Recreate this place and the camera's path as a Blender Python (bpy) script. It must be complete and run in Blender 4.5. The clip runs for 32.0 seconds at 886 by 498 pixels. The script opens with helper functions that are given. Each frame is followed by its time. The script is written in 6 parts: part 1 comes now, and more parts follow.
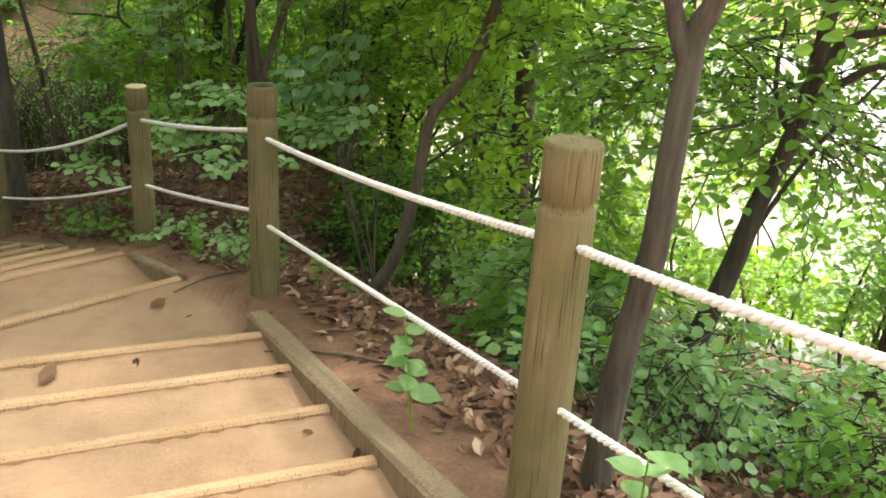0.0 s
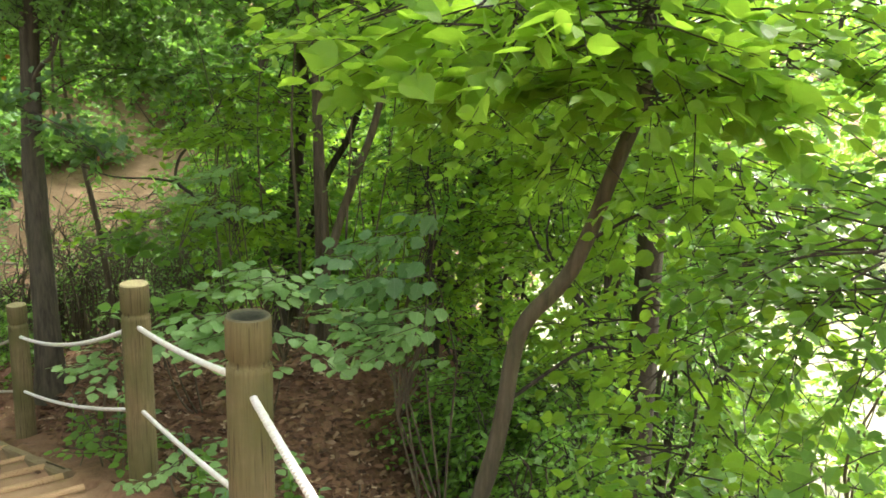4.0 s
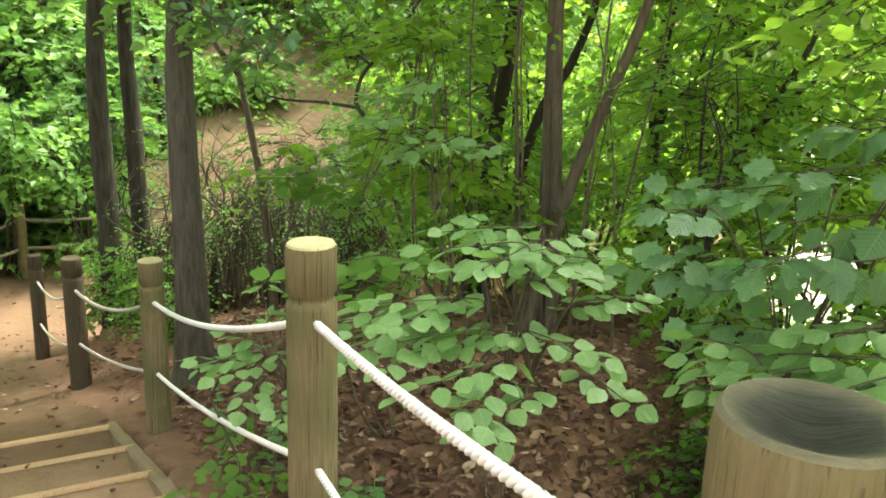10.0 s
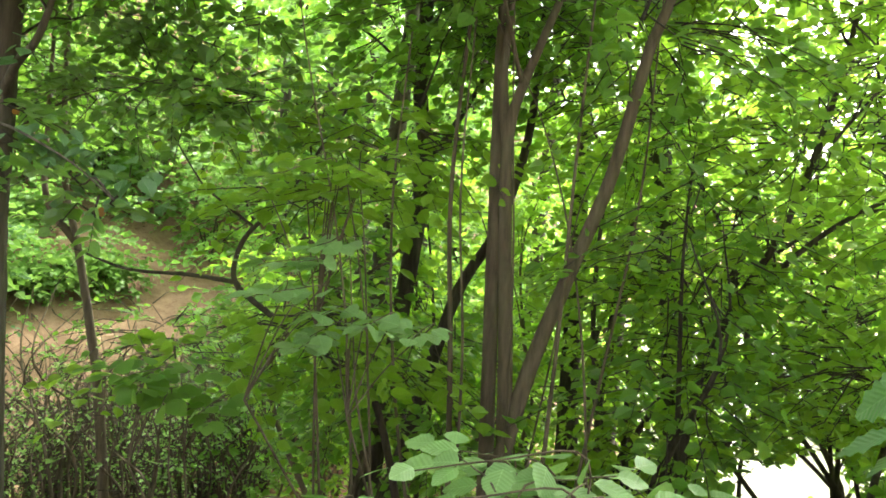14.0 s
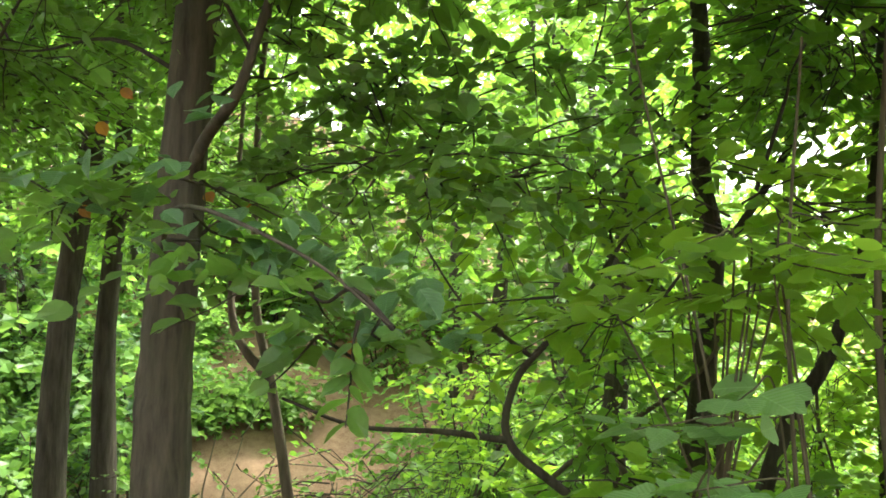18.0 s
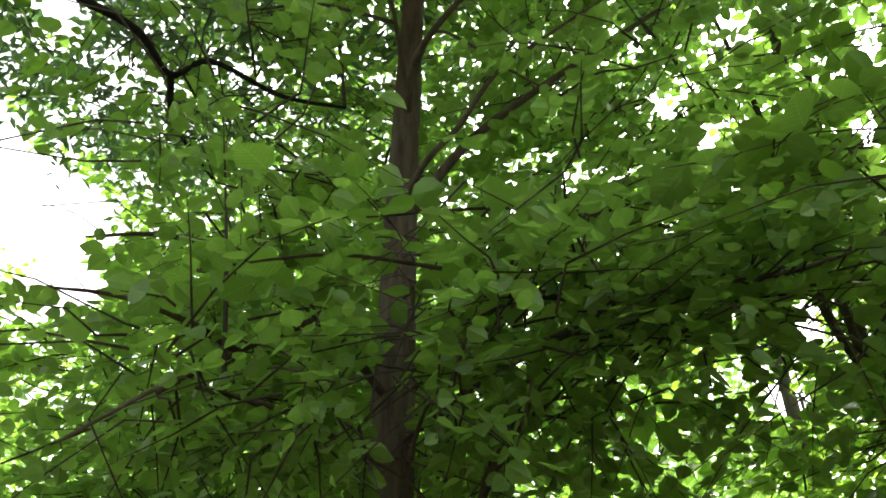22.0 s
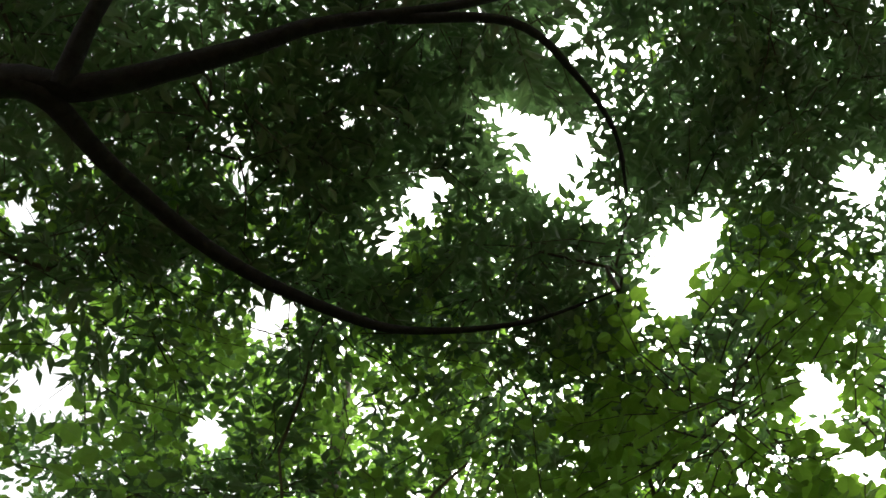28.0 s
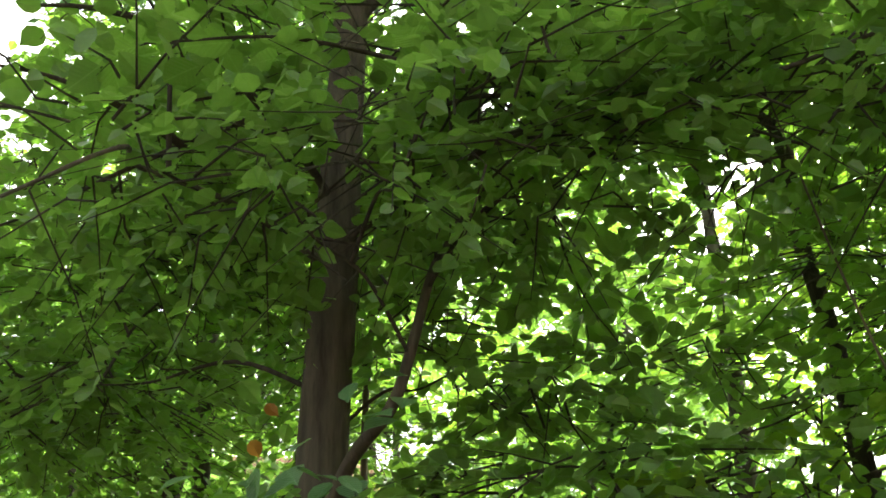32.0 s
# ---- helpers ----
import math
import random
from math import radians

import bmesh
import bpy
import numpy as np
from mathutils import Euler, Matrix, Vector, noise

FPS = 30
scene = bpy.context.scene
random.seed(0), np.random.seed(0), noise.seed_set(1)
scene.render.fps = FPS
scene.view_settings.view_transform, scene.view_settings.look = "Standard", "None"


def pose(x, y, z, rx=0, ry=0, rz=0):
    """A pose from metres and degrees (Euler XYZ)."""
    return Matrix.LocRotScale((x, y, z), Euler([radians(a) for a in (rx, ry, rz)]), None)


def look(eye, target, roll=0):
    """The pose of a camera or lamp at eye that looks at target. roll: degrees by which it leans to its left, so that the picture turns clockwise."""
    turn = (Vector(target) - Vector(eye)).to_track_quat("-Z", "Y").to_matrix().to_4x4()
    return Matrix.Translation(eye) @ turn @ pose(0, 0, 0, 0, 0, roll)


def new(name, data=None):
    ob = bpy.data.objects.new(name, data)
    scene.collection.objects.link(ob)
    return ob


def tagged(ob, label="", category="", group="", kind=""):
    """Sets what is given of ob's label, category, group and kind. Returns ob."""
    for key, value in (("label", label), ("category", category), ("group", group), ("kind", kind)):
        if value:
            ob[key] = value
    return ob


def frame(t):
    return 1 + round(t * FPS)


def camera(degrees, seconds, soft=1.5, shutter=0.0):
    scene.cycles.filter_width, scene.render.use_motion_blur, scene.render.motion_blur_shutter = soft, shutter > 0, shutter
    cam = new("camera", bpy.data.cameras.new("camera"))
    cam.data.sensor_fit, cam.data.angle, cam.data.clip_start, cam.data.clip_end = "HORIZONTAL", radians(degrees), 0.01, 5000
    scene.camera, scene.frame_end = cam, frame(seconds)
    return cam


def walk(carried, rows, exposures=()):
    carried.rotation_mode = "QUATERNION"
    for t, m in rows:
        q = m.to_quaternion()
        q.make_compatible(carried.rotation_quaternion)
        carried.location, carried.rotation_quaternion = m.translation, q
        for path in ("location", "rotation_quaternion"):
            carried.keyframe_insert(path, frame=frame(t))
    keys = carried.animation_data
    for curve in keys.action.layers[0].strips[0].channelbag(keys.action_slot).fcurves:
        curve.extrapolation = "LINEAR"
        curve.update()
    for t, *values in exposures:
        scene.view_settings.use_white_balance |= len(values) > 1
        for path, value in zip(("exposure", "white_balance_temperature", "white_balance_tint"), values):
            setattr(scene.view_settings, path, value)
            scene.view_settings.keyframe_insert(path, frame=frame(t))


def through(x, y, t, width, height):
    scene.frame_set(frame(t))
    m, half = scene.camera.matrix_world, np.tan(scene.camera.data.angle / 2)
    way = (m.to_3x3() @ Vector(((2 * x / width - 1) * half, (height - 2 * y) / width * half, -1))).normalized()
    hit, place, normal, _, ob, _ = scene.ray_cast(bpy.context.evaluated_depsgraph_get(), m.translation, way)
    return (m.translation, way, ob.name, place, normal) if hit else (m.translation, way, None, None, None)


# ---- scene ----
cam = camera(54.2, 32.0, 1.7)
# seconds, place in metres, turn in degrees
PATH = [
    (0.0, 0.162, 0.665, 1.691, 68.59, -3.45, 3.07),
    (0.5, 0.229, 0.853, 1.705, 70.19, -2.92, 2.57),
    (1.0, 0.247, 1.077, 1.703, 70.06, -2.82, 1.91),
    (1.5, 0.257, 1.314, 1.705, 70.19, -2.45, 1.67),
    (2.0, 0.266, 1.511, 1.715, 71.47, -2.66, 0.92),
    (2.5, 0.218, 1.706, 1.717, 74.05, -2.50, 1.67),
    (3.0, 0.176, 1.936, 1.711, 74.24, -1.83, 3.61),
    (3.5, 0.177, 2.149, 1.704, 75.72, -1.45, 7.16),
    (5.5, -0.099, 2.721, 1.530, 78.68, -2.94, 15.84),
    (6.0, -0.187, 2.852, 1.522, 78.33, -3.04, 18.59),
    (6.5, -0.270, 3.015, 1.503, 78.33, -3.23, 23.72),
    (7.0, -0.381, 3.198, 1.454, 79.82, -2.95, 25.47),
    (7.5, -0.487, 3.353, 1.404, 81.07, -2.67, 27.13),
    (8.0, -0.549, 3.468, 1.357, 80.37, -2.46, 28.20),
    (8.5, -0.629, 3.591, 1.299, 80.35, -2.86, 28.19),
    (9.0, -0.770, 3.736, 1.244, 77.37, -1.66, 26.90),
    (9.5, -0.834, 3.929, 1.196, 73.70, -2.02, 23.55),
    (10.0, -0.938, 4.098, 1.143, 74.48, -1.83, 20.25),
    (10.5, -1.040, 4.253, 1.099, 73.98, -0.87, 16.75),
    (11.0, -1.111, 4.417, 1.053, 73.13, -1.63, 14.37),
    (11.5, -1.201, 4.595, 1.003, 75.31, -1.45, 14.29),
    (12.0, -1.328, 4.764, 0.983, 78.37, -1.37, 12.93),
    (12.5, -1.397, 4.925, 0.978, 82.38, -1.19, 11.89),
    (13.0, -1.450, 5.043, 0.944, 84.08, -1.69, 11.66),
    (13.5, -1.508, 5.121, 0.869, 86.15, -2.89, 11.05),
    (15.5, -2.004, 5.915, 0.922, 89.17, -3.50, 11.62),
    (16.0, -2.095, 6.045, 0.912, 88.88, -3.10, 15.49),
    (16.5, -2.244, 6.160, 0.883, 89.94, -2.35, 16.18),
    (17.0, -2.388, 6.280, 0.876, 89.74, -1.62, 16.00),
    (17.5, -2.496, 6.405, 0.889, 93.68, -1.37, 16.24),
    (18.0, -2.641, 6.517, 0.880, 94.93, -0.82, 20.76),
    (18.5, -2.826, 6.625, 0.849, 96.01, 1.22, 23.59),
    (19.0, -2.949, 6.727, 0.832, 98.02, 1.27, 24.83),
    (19.5, -3.002, 6.791, 0.842, 103.27, 0.99, 26.71),
    (20.0, -3.049, 6.788, 0.871, 106.18, 0.87, 27.43),
    (20.5, -3.092, 6.752, 0.910, 110.33, 0.94, 27.64),
    (21.0, -3.104, 6.722, 0.947, 115.95, 1.37, 28.50),
    (21.5, -3.085, 6.692, 0.977, 121.35, 2.12, 29.01),
    (22.0, -3.050, 6.661, 1.011, 127.01, 2.56, 29.44),
    (22.5, -3.016, 6.636, 1.045, 130.59, 2.45, 29.25),
    (23.0, -2.991, 6.617, 1.069, 133.52, 1.69, 29.63),
    (23.5, -2.974, 6.602, 1.086, 136.97, 1.07, 28.65),
    (24.0, -2.964, 6.584, 1.099, 141.78, 1.09, 27.32),
    (24.5, -2.951, 6.559, 1.103, 145.37, 1.22, 25.82),
    (25.0, -2.928, 6.525, 1.103, 151.03, 1.63, 24.81),
    (25.5, -2.905, 6.490, 1.102, 155.90, 2.04, 24.35),
    (27.5, -2.947, 6.494, 1.051, 169.40, 6.03, 23.52),
    (28.0, -2.980, 6.555, 1.045, 162.10, 6.14, 24.28),
    (28.5, -3.015, 6.601, 1.037, 152.71, 5.91, 24.38),
    (29.0, -3.042, 6.628, 1.031, 144.73, 5.45, 24.59),
    (29.5, -3.058, 6.644, 1.024, 138.99, 4.85, 24.90),
    (30.0, -3.070, 6.658, 1.012, 133.07, 3.98, 25.21),
    (30.5, -3.083, 6.672, 0.992, 127.67, 3.75, 24.85),
    (31.0, -3.095, 6.687, 0.966, 122.93, 3.47, 24.46),
    (31.5, -3.113, 6.700, 0.931, 119.20, 3.03, 24.23),
    (32.0, -3.142, 6.716, 0.884, 116.99, 2.55, 24.22),
]
walk(cam, [(t, pose(x, y, z, rx, ry, rz)) for t, x, y, z, rx, ry, rz in PATH],
     [(0.0, 2.8), (3.5, 3.1), (8.0, 3.55), (10.0, 3.62), (12.0, 3.7), (13.0, 3.62), (16.0, 3.65), (18.0, 3.45), (19.0, 3.55), (20.0, 3.68), (21.0, 3.15), (22.0, 2.7), (24.0, 1.5), (25.0, 1.52), (26.5, 1.58), (28.0, 1.65), (30.0, 1.85), (31.0, 2.4), (32.0, 2.95)])
# ---- world, sun, exposure ----
world = bpy.data.worlds.new("world")
scene.world = world
world.use_nodes = True
wn = world.node_tree
sky = wn.nodes.new("ShaderNodeTexSky")
sky.sky_type, sky.sun_disc = "NISHITA", False
SUN_UP, SUN_TURN = radians(60), radians(28)
sky.sun_elevation, sky.sun_rotation = SUN_UP, SUN_TURN
sky.air_density, sky.dust_density = 1.0, 6.0
wn.nodes["Background"].inputs["Strength"].default_value = 0.15
haze = wn.nodes.new("ShaderNodeHueSaturation")
haze.inputs["Saturation"].default_value = 0.12
wn.links.new(sky.outputs[0], haze.inputs["Color"])
wn.links.new(haze.outputs[0], wn.nodes["Background"].inputs["Color"])
sun = new("sun", bpy.data.lights.new("sun", "SUN"))
sun.data.energy, sun.data.angle, sun.data.color = 1.4, radians(6), (1.0, 0.94, 0.84)
toward = Vector((math.sin(SUN_TURN) * math.cos(SUN_UP), math.cos(SUN_TURN) * math.cos(SUN_UP), math.sin(SUN_UP)))
sun.matrix_world = look(toward * 40, (0, 0, 0))

# ---- materials ----
RNG = np.random.default_rng(7)


def material(name, rough=0.7, spec=0.4):
    m = bpy.data.materials.new(name)
    m.use_nodes = True
    b = m.node_tree.nodes["Principled BSDF"]
    b.inputs["Roughness"].default_value = rough
    b.inputs["Specular IOR Level"].default_value = spec
    return m, m.node_tree, b


def noise_node(nt, scale, detail=6, rough=0.6, vector=None, stretch=None):
    if vector is None:
        vector = nt.nodes.new("ShaderNodeTexCoord").outputs["Object"]
    if stretch:
        mp = nt.nodes.new("ShaderNodeMapping")
        mp.inputs["Scale"].default_value = stretch
        nt.links.new(vector, mp.inputs["Vector"])
        vector = mp.outputs["Vector"]
    n = nt.nodes.new("ShaderNodeTexNoise")
    n.inputs["Scale"].default_value, n.inputs["Detail"].default_value, n.inputs["Roughness"].default_value = scale, detail, rough
    nt.links.new(vector, n.inputs["Vector"])
    return n.outputs["Fac"]


def ramp(nt, fac, stops):
    r = nt.nodes.new("ShaderNodeValToRGB")
    while len(r.color_ramp.elements) < len(stops):
        r.color_ramp.elements.new(0.5)
    for e, (p, c) in zip(r.color_ramp.elements, stops):
        e.position, e.color = p, (*c, 1)
    nt.links.new(fac, r.inputs["Fac"])
    return r.outputs["Color"]


def mix(nt, fac, a, b, kind="MIX"):
    m = nt.nodes.new("ShaderNodeMix")
    m.data_type, m.blend_type = "RGBA", kind
    for value, slot in ((fac, m.inputs[0]), (a, m.inputs[6]), (b, m.inputs[7])):
        if isinstance(value, (int, float)):
            slot.default_value = value
        elif isinstance(value, tuple):
            slot.default_value = (*value, 1)
        else:
            nt.links.new(value, slot)
    return m.outputs[2]


def bump(nt, b, height, strength, distance=0.01):
    n = nt.nodes.new("ShaderNodeBump")
    n.inputs["Strength"].default_value, n.inputs["Distance"].default_value = strength, distance
    nt.links.new(height, n.inputs["Height"])
    nt.links.new(n.outputs["Normal"], b.inputs["Normal"])


def leaf_material(name, dark, light, glow, through=0.45, rough=0.42, veined=False, gloss=0.28):
    m, nt, b = material(name, rough, 0.5 if veined else gloss)
    both = nt.nodes.new("ShaderNodeMath")
    both.operation = "ADD"
    nt.links.new(nt.nodes.new("ShaderNodeNewGeometry").outputs["Random Per Island"], both.inputs[0])
    nt.links.new(nt.nodes.new("ShaderNodeObjectInfo").outputs["Random"], both.inputs[1])
    part_of = nt.nodes.new("ShaderNodeMath")
    part_of.operation = "FRACT"
    nt.links.new(both.outputs[0], part_of.inputs[0])
    rnd = part_of.outputs[0]
    big = noise_node(nt, 0.9, 2)
    tint = mix(nt, 0.5, ramp(nt, rnd, [(0.0, dark), (0.9, light), (1.0, tuple(v * 1.25 for v in light))]), ramp(nt, big, [(0.3, dark), (0.7, light)]))
    vein = noise_node(nt, 60, 2)
    tint = mix(nt, 0.3, tint, ramp(nt, vein, [(0.35, dark), (0.65, light)]))
    if veined:
        # side veins run forward from the midrib, along the leaf's own axes
        sep = nt.nodes.new("ShaderNodeSeparateXYZ")
        nt.links.new(nt.nodes.new("ShaderNodeTexCoord").outputs["Object"], sep.inputs[0])
        side = nt.nodes.new("ShaderNodeMath")
        side.operation = "ABSOLUTE"
        nt.links.new(sep.outputs[0], side.inputs[0])
        lean = nt.nodes.new("ShaderNodeMath")
        lean.operation, lean.inputs[1].default_value = "MULTIPLY_ADD", -0.75
        nt.links.new(side.outputs[0], lean.inputs[0])
        nt.links.new(sep.outputs[1], lean.inputs[2])
        turn = nt.nodes.new("ShaderNodeMath")
        turn.operation, turn.inputs[1].default_value = "MULTIPLY", 50.0
        nt.links.new(lean.outputs[0], turn.inputs[0])
        wave = nt.nodes.new("ShaderNodeMath")
        wave.operation = "SINE"
        nt.links.new(turn.outputs[0], wave.inputs[0])
        rib = ramp(nt, side.outputs[0], [(0.008, (0.5, 0.5, 0.5)), (0.022, (0, 0, 0))])
        line = ramp(nt, wave.outputs[0], [(0.6, (0, 0, 0)), (0.97, (0.07, 0.07, 0.07))])
        tint = mix(nt, mix(nt, 1.0, rib, line, "LIGHTEN"), tint, tuple(min(1.0, v * 1.25 + 0.04) for v in light))
        blot = noise_node(nt, 3.0, 3)
        tint = mix(nt, ramp(nt, blot, [(0.45, (0, 0, 0)), (0.8, (0.55, 0.55, 0.55))]), tint, tuple(v * 0.8 for v in dark))
        bump(nt, b, mix(nt, 0.7, wave.outputs[0], blot), 0.22, 0.05)
    nt.links.new(tint, b.inputs["Base Color"])
    tr = nt.nodes.new("ShaderNodeBsdfTranslucent")
    gl = mix(nt, 0.35, mix(nt, rnd, tuple(v * 0.7 for v in glow), glow), tint)
    nt.links.new(gl, tr.inputs["Color"])
    ms = nt.nodes.new("ShaderNodeMixShader")
    ms.inputs[0].default_value = through
    nt.links.new(b.outputs[0], ms.inputs[1])
    nt.links.new(tr.outputs[0], ms.inputs[2])
    nt.links.new(ms.outputs[0], nt.nodes["Material Output"].inputs["Surface"])
    return m


LEAF = leaf_material("broad_leaf", (0.056, 0.138, 0.023), (0.133, 0.255, 0.048), (0.32, 0.61, 0.05), 0.5)
# blue-green leaf; part of the blue is sky sheen put into the colour
LEAF_BLUE = leaf_material("bluish_sheen_leaf", (0.06, 0.14, 0.055), (0.14, 0.255, 0.11), (0.25, 0.52, 0.085), 0.4, 0.36, True)
LEAF_PALE = leaf_material("pale_leaf", (0.12, 0.235, 0.075), (0.25, 0.41, 0.15), (0.33, 0.62, 0.1), 0.4, 0.38, True)
LEAF_YOUNG = leaf_material("young_leaf", (0.095, 0.21, 0.013), (0.205, 0.365, 0.045), (0.47, 0.74, 0.06), 0.55)
LEAF_CROWN = leaf_material("tall_tree_leaf", (0.06, 0.125, 0.036), (0.16, 0.275, 0.08), (0.36, 0.68, 0.07), 0.52, 0.36, gloss=0.5)
# dark, greyed green: backlight and sky glare are put into the leaf colour
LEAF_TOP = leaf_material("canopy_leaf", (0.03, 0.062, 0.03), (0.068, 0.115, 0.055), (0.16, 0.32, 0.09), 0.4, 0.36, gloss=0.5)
# bank leaves made darker in colour, in place of shade from trees above
LEAF_BANK_SHADED = leaf_material("shaded_bank_leaf", (0.042, 0.105, 0.042), (0.1, 0.19, 0.08), (0.19, 0.4, 0.07), 0.38)
LEAF_NEAR = leaf_material("hazel_leaf", (0.075, 0.15, 0.04), (0.17, 0.29, 0.08), (0.34, 0.66, 0.06), 0.52, 0.36, True)
LEAF_FAR = leaf_material("far_leaf", (0.063, 0.15, 0.023), (0.145, 0.27, 0.07), (0.32, 0.57, 0.085), 0.48)


def bark_material(name, dark, light, moss):
    m, nt, b = material(name, 0.9, 0.2)
    n1 = noise_node(nt, 9, 8, 0.65, stretch=(3.2, 3.2, 0.5))
    n2 = noise_node(nt, 1.6, 4)
    col = ramp(nt, n1, [(0.3, dark), (0.7, light)])
    col = mix(nt, ramp(nt, n2, [(0.5, (0, 0, 0)), (0.75, (0.55, 0.55, 0.55))]), col, moss)
    nt.links.new(col, b.inputs["Base Color"])
    bump(nt, b, n1, 0.7, 0.02)
    return m


BARK = bark_material("grey_bark", (0.036, 0.031, 0.023), (0.112, 0.097, 0.07), (0.07, 0.071, 0.045))
BARK_DARK = bark_material("dark_bark", (0.02, 0.017, 0.013), (0.078, 0.066, 0.048), (0.048, 0.05, 0.028))
BARK_RED = bark_material("brown_bark", (0.05, 0.04, 0.026), (0.135, 0.112, 0.073), (0.088, 0.092, 0.048))


AUTUMN = leaf_material("turned_leaf", (0.22, 0.08, 0.02), (0.38, 0.19, 0.03), (0.5, 0.26, 0.03), 0.4)
# near-black so the limbs read as silhouettes; the backlit look is painted in
BARK_BACKLIT = bark_material("backlit_bark", (0.006, 0.006, 0.006), (0.017, 0.0175, 0.0175), (0.012, 0.0135, 0.012))


def timber_material(name, pale, brown, green, relief=0.9):
    m, nt, b = material(name, 0.85, 0.2)
    grain = noise_node(nt, 14, 6, 0.6, stretch=(6, 6, 0.35))
    blot = noise_node(nt, 3.5, 4)
    crack = noise_node(nt, 30, 3, 0.5, stretch=(5, 5, 0.12))
    col = ramp(nt, grain, [(0.25, brown), (0.7, pale)])
    col = mix(nt, ramp(nt, blot, [(0.36, (0, 0, 0)), (0.62, (0.85, 0.85, 0.85))]), col, green)
    col = mix(nt, ramp(nt, crack, [(0.33, (0.8, 0.8, 0.8)), (0.41, (0, 0, 0))]), col, tuple(v * 0.4 for v in brown))
    rnd = nt.nodes.new("ShaderNodeObjectInfo").outputs["Random"]
    col = mix(nt, 0.5, col, mix(nt, rnd, brown, pale), "SOFT_LIGHT")
    nt.links.new(col, b.inputs["Base Color"])
    bump(nt, b, mix(nt, 0.5, grain, crack), relief, 0.008)
    return m


POST = timber_material("weathered_log", (0.27, 0.226, 0.132), (0.165, 0.132, 0.073), (0.14, 0.142, 0.062))
# darker copy of the log: shade on the last posts put into the colour
POST_SHADED = timber_material("shaded_log", (0.16, 0.12, 0.085), (0.07, 0.05, 0.035), (0.09, 0.085, 0.045))
ENDGRAIN = timber_material("log_end", (0.52, 0.46, 0.29), (0.36, 0.32, 0.19), (0.3, 0.3, 0.19))


def hollow_end_material():
    m, nt, b = material("hollow_log_end", 0.9, 0.15)
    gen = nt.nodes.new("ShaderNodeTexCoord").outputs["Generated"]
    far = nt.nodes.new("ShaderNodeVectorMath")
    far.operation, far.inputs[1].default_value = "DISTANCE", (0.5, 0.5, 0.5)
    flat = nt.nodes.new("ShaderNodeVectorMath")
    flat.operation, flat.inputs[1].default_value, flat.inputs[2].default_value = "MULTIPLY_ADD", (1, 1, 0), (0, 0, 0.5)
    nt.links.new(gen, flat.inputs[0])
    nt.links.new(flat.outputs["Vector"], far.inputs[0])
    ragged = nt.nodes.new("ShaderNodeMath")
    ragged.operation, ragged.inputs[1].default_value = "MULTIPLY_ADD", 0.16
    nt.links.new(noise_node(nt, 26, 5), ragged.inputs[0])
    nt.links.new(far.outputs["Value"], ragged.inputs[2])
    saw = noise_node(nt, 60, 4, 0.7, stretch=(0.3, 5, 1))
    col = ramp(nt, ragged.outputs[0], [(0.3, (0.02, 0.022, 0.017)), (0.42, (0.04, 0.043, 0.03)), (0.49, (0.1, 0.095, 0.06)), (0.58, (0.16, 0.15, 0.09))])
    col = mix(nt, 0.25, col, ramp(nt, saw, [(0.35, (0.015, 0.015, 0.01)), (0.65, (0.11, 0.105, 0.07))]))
    nt.links.new(col, b.inputs["Base Color"])
    bump(nt, b, saw, 0.6, 0.006)
    return m


ENDGRAIN_HOLLOW = hollow_end_material()
PLANK = timber_material("sandy_timber", (0.47, 0.35, 0.23), (0.36, 0.25, 0.155), (0.4, 0.28, 0.175), 0.2)
BEAM = timber_material("grey_timber", (0.34, 0.275, 0.19), (0.16, 0.12, 0.08), (0.22, 0.175, 0.115), 0.5)

ROPE, nt, b = material("white_rope", 0.8, 0.25)
n = noise_node(nt, 40, 4)
nt.links.new(ramp(nt, n, [(0.3, (0.62, 0.6, 0.55)), (0.7, (0.8, 0.79, 0.76))]), b.inputs["Base Color"])
bump(nt, b, noise_node(nt, 160, 3), 0.4, 0.003)
ROPE_OLD, nt, b = material("dusty_rope", 0.9, 0.2)
nt.links.new(ramp(nt, noise_node(nt, 30, 4), [(0.3, (0.38, 0.34, 0.27)), (0.7, (0.58, 0.54, 0.46))]), b.inputs["Base Color"])
bump(nt, b, noise_node(nt, 160, 3), 0.4, 0.003)

ROPE_THICK, nt, b = material("grey_thick_rope", 0.9, 0.2)
nt.links.new(ramp(nt, noise_node(nt, 22, 4), [(0.3, (0.14, 0.118, 0.085)), (0.7, (0.25, 0.215, 0.16))]), b.inputs["Base Color"])
bump(nt, b, noise_node(nt, 120, 3), 0.5, 0.004)

SOIL, nt, b = material("forest_soil", 0.95, 0.15)
vc = nt.nodes.new("ShaderNodeAttribute")
vc.attribute_name = "zone"
sep = nt.nodes.new("ShaderNodeSeparateColor")
nt.links.new(vc.outputs["Color"], sep.inputs[0])
fine, mid, wide = noise_node(nt, 55, 8, 0.7), noise_node(nt, 7, 6), noise_node(nt, 0.8, 4)
sand = mix(nt, 0.35, ramp(nt, mid, [(0.3, (0.25, 0.148, 0.083)), (0.7, (0.392, 0.256, 0.152))]), ramp(nt, fine, [(0.3, (0.228, 0.128, 0.075)), (0.75, (0.468, 0.32, 0.2))]))
sand = mix(nt, 0.4, sand, ramp(nt, wide, [(0.35, (0.304, 0.175, 0.1)), (0.65, (0.402, 0.274, 0.172))]))
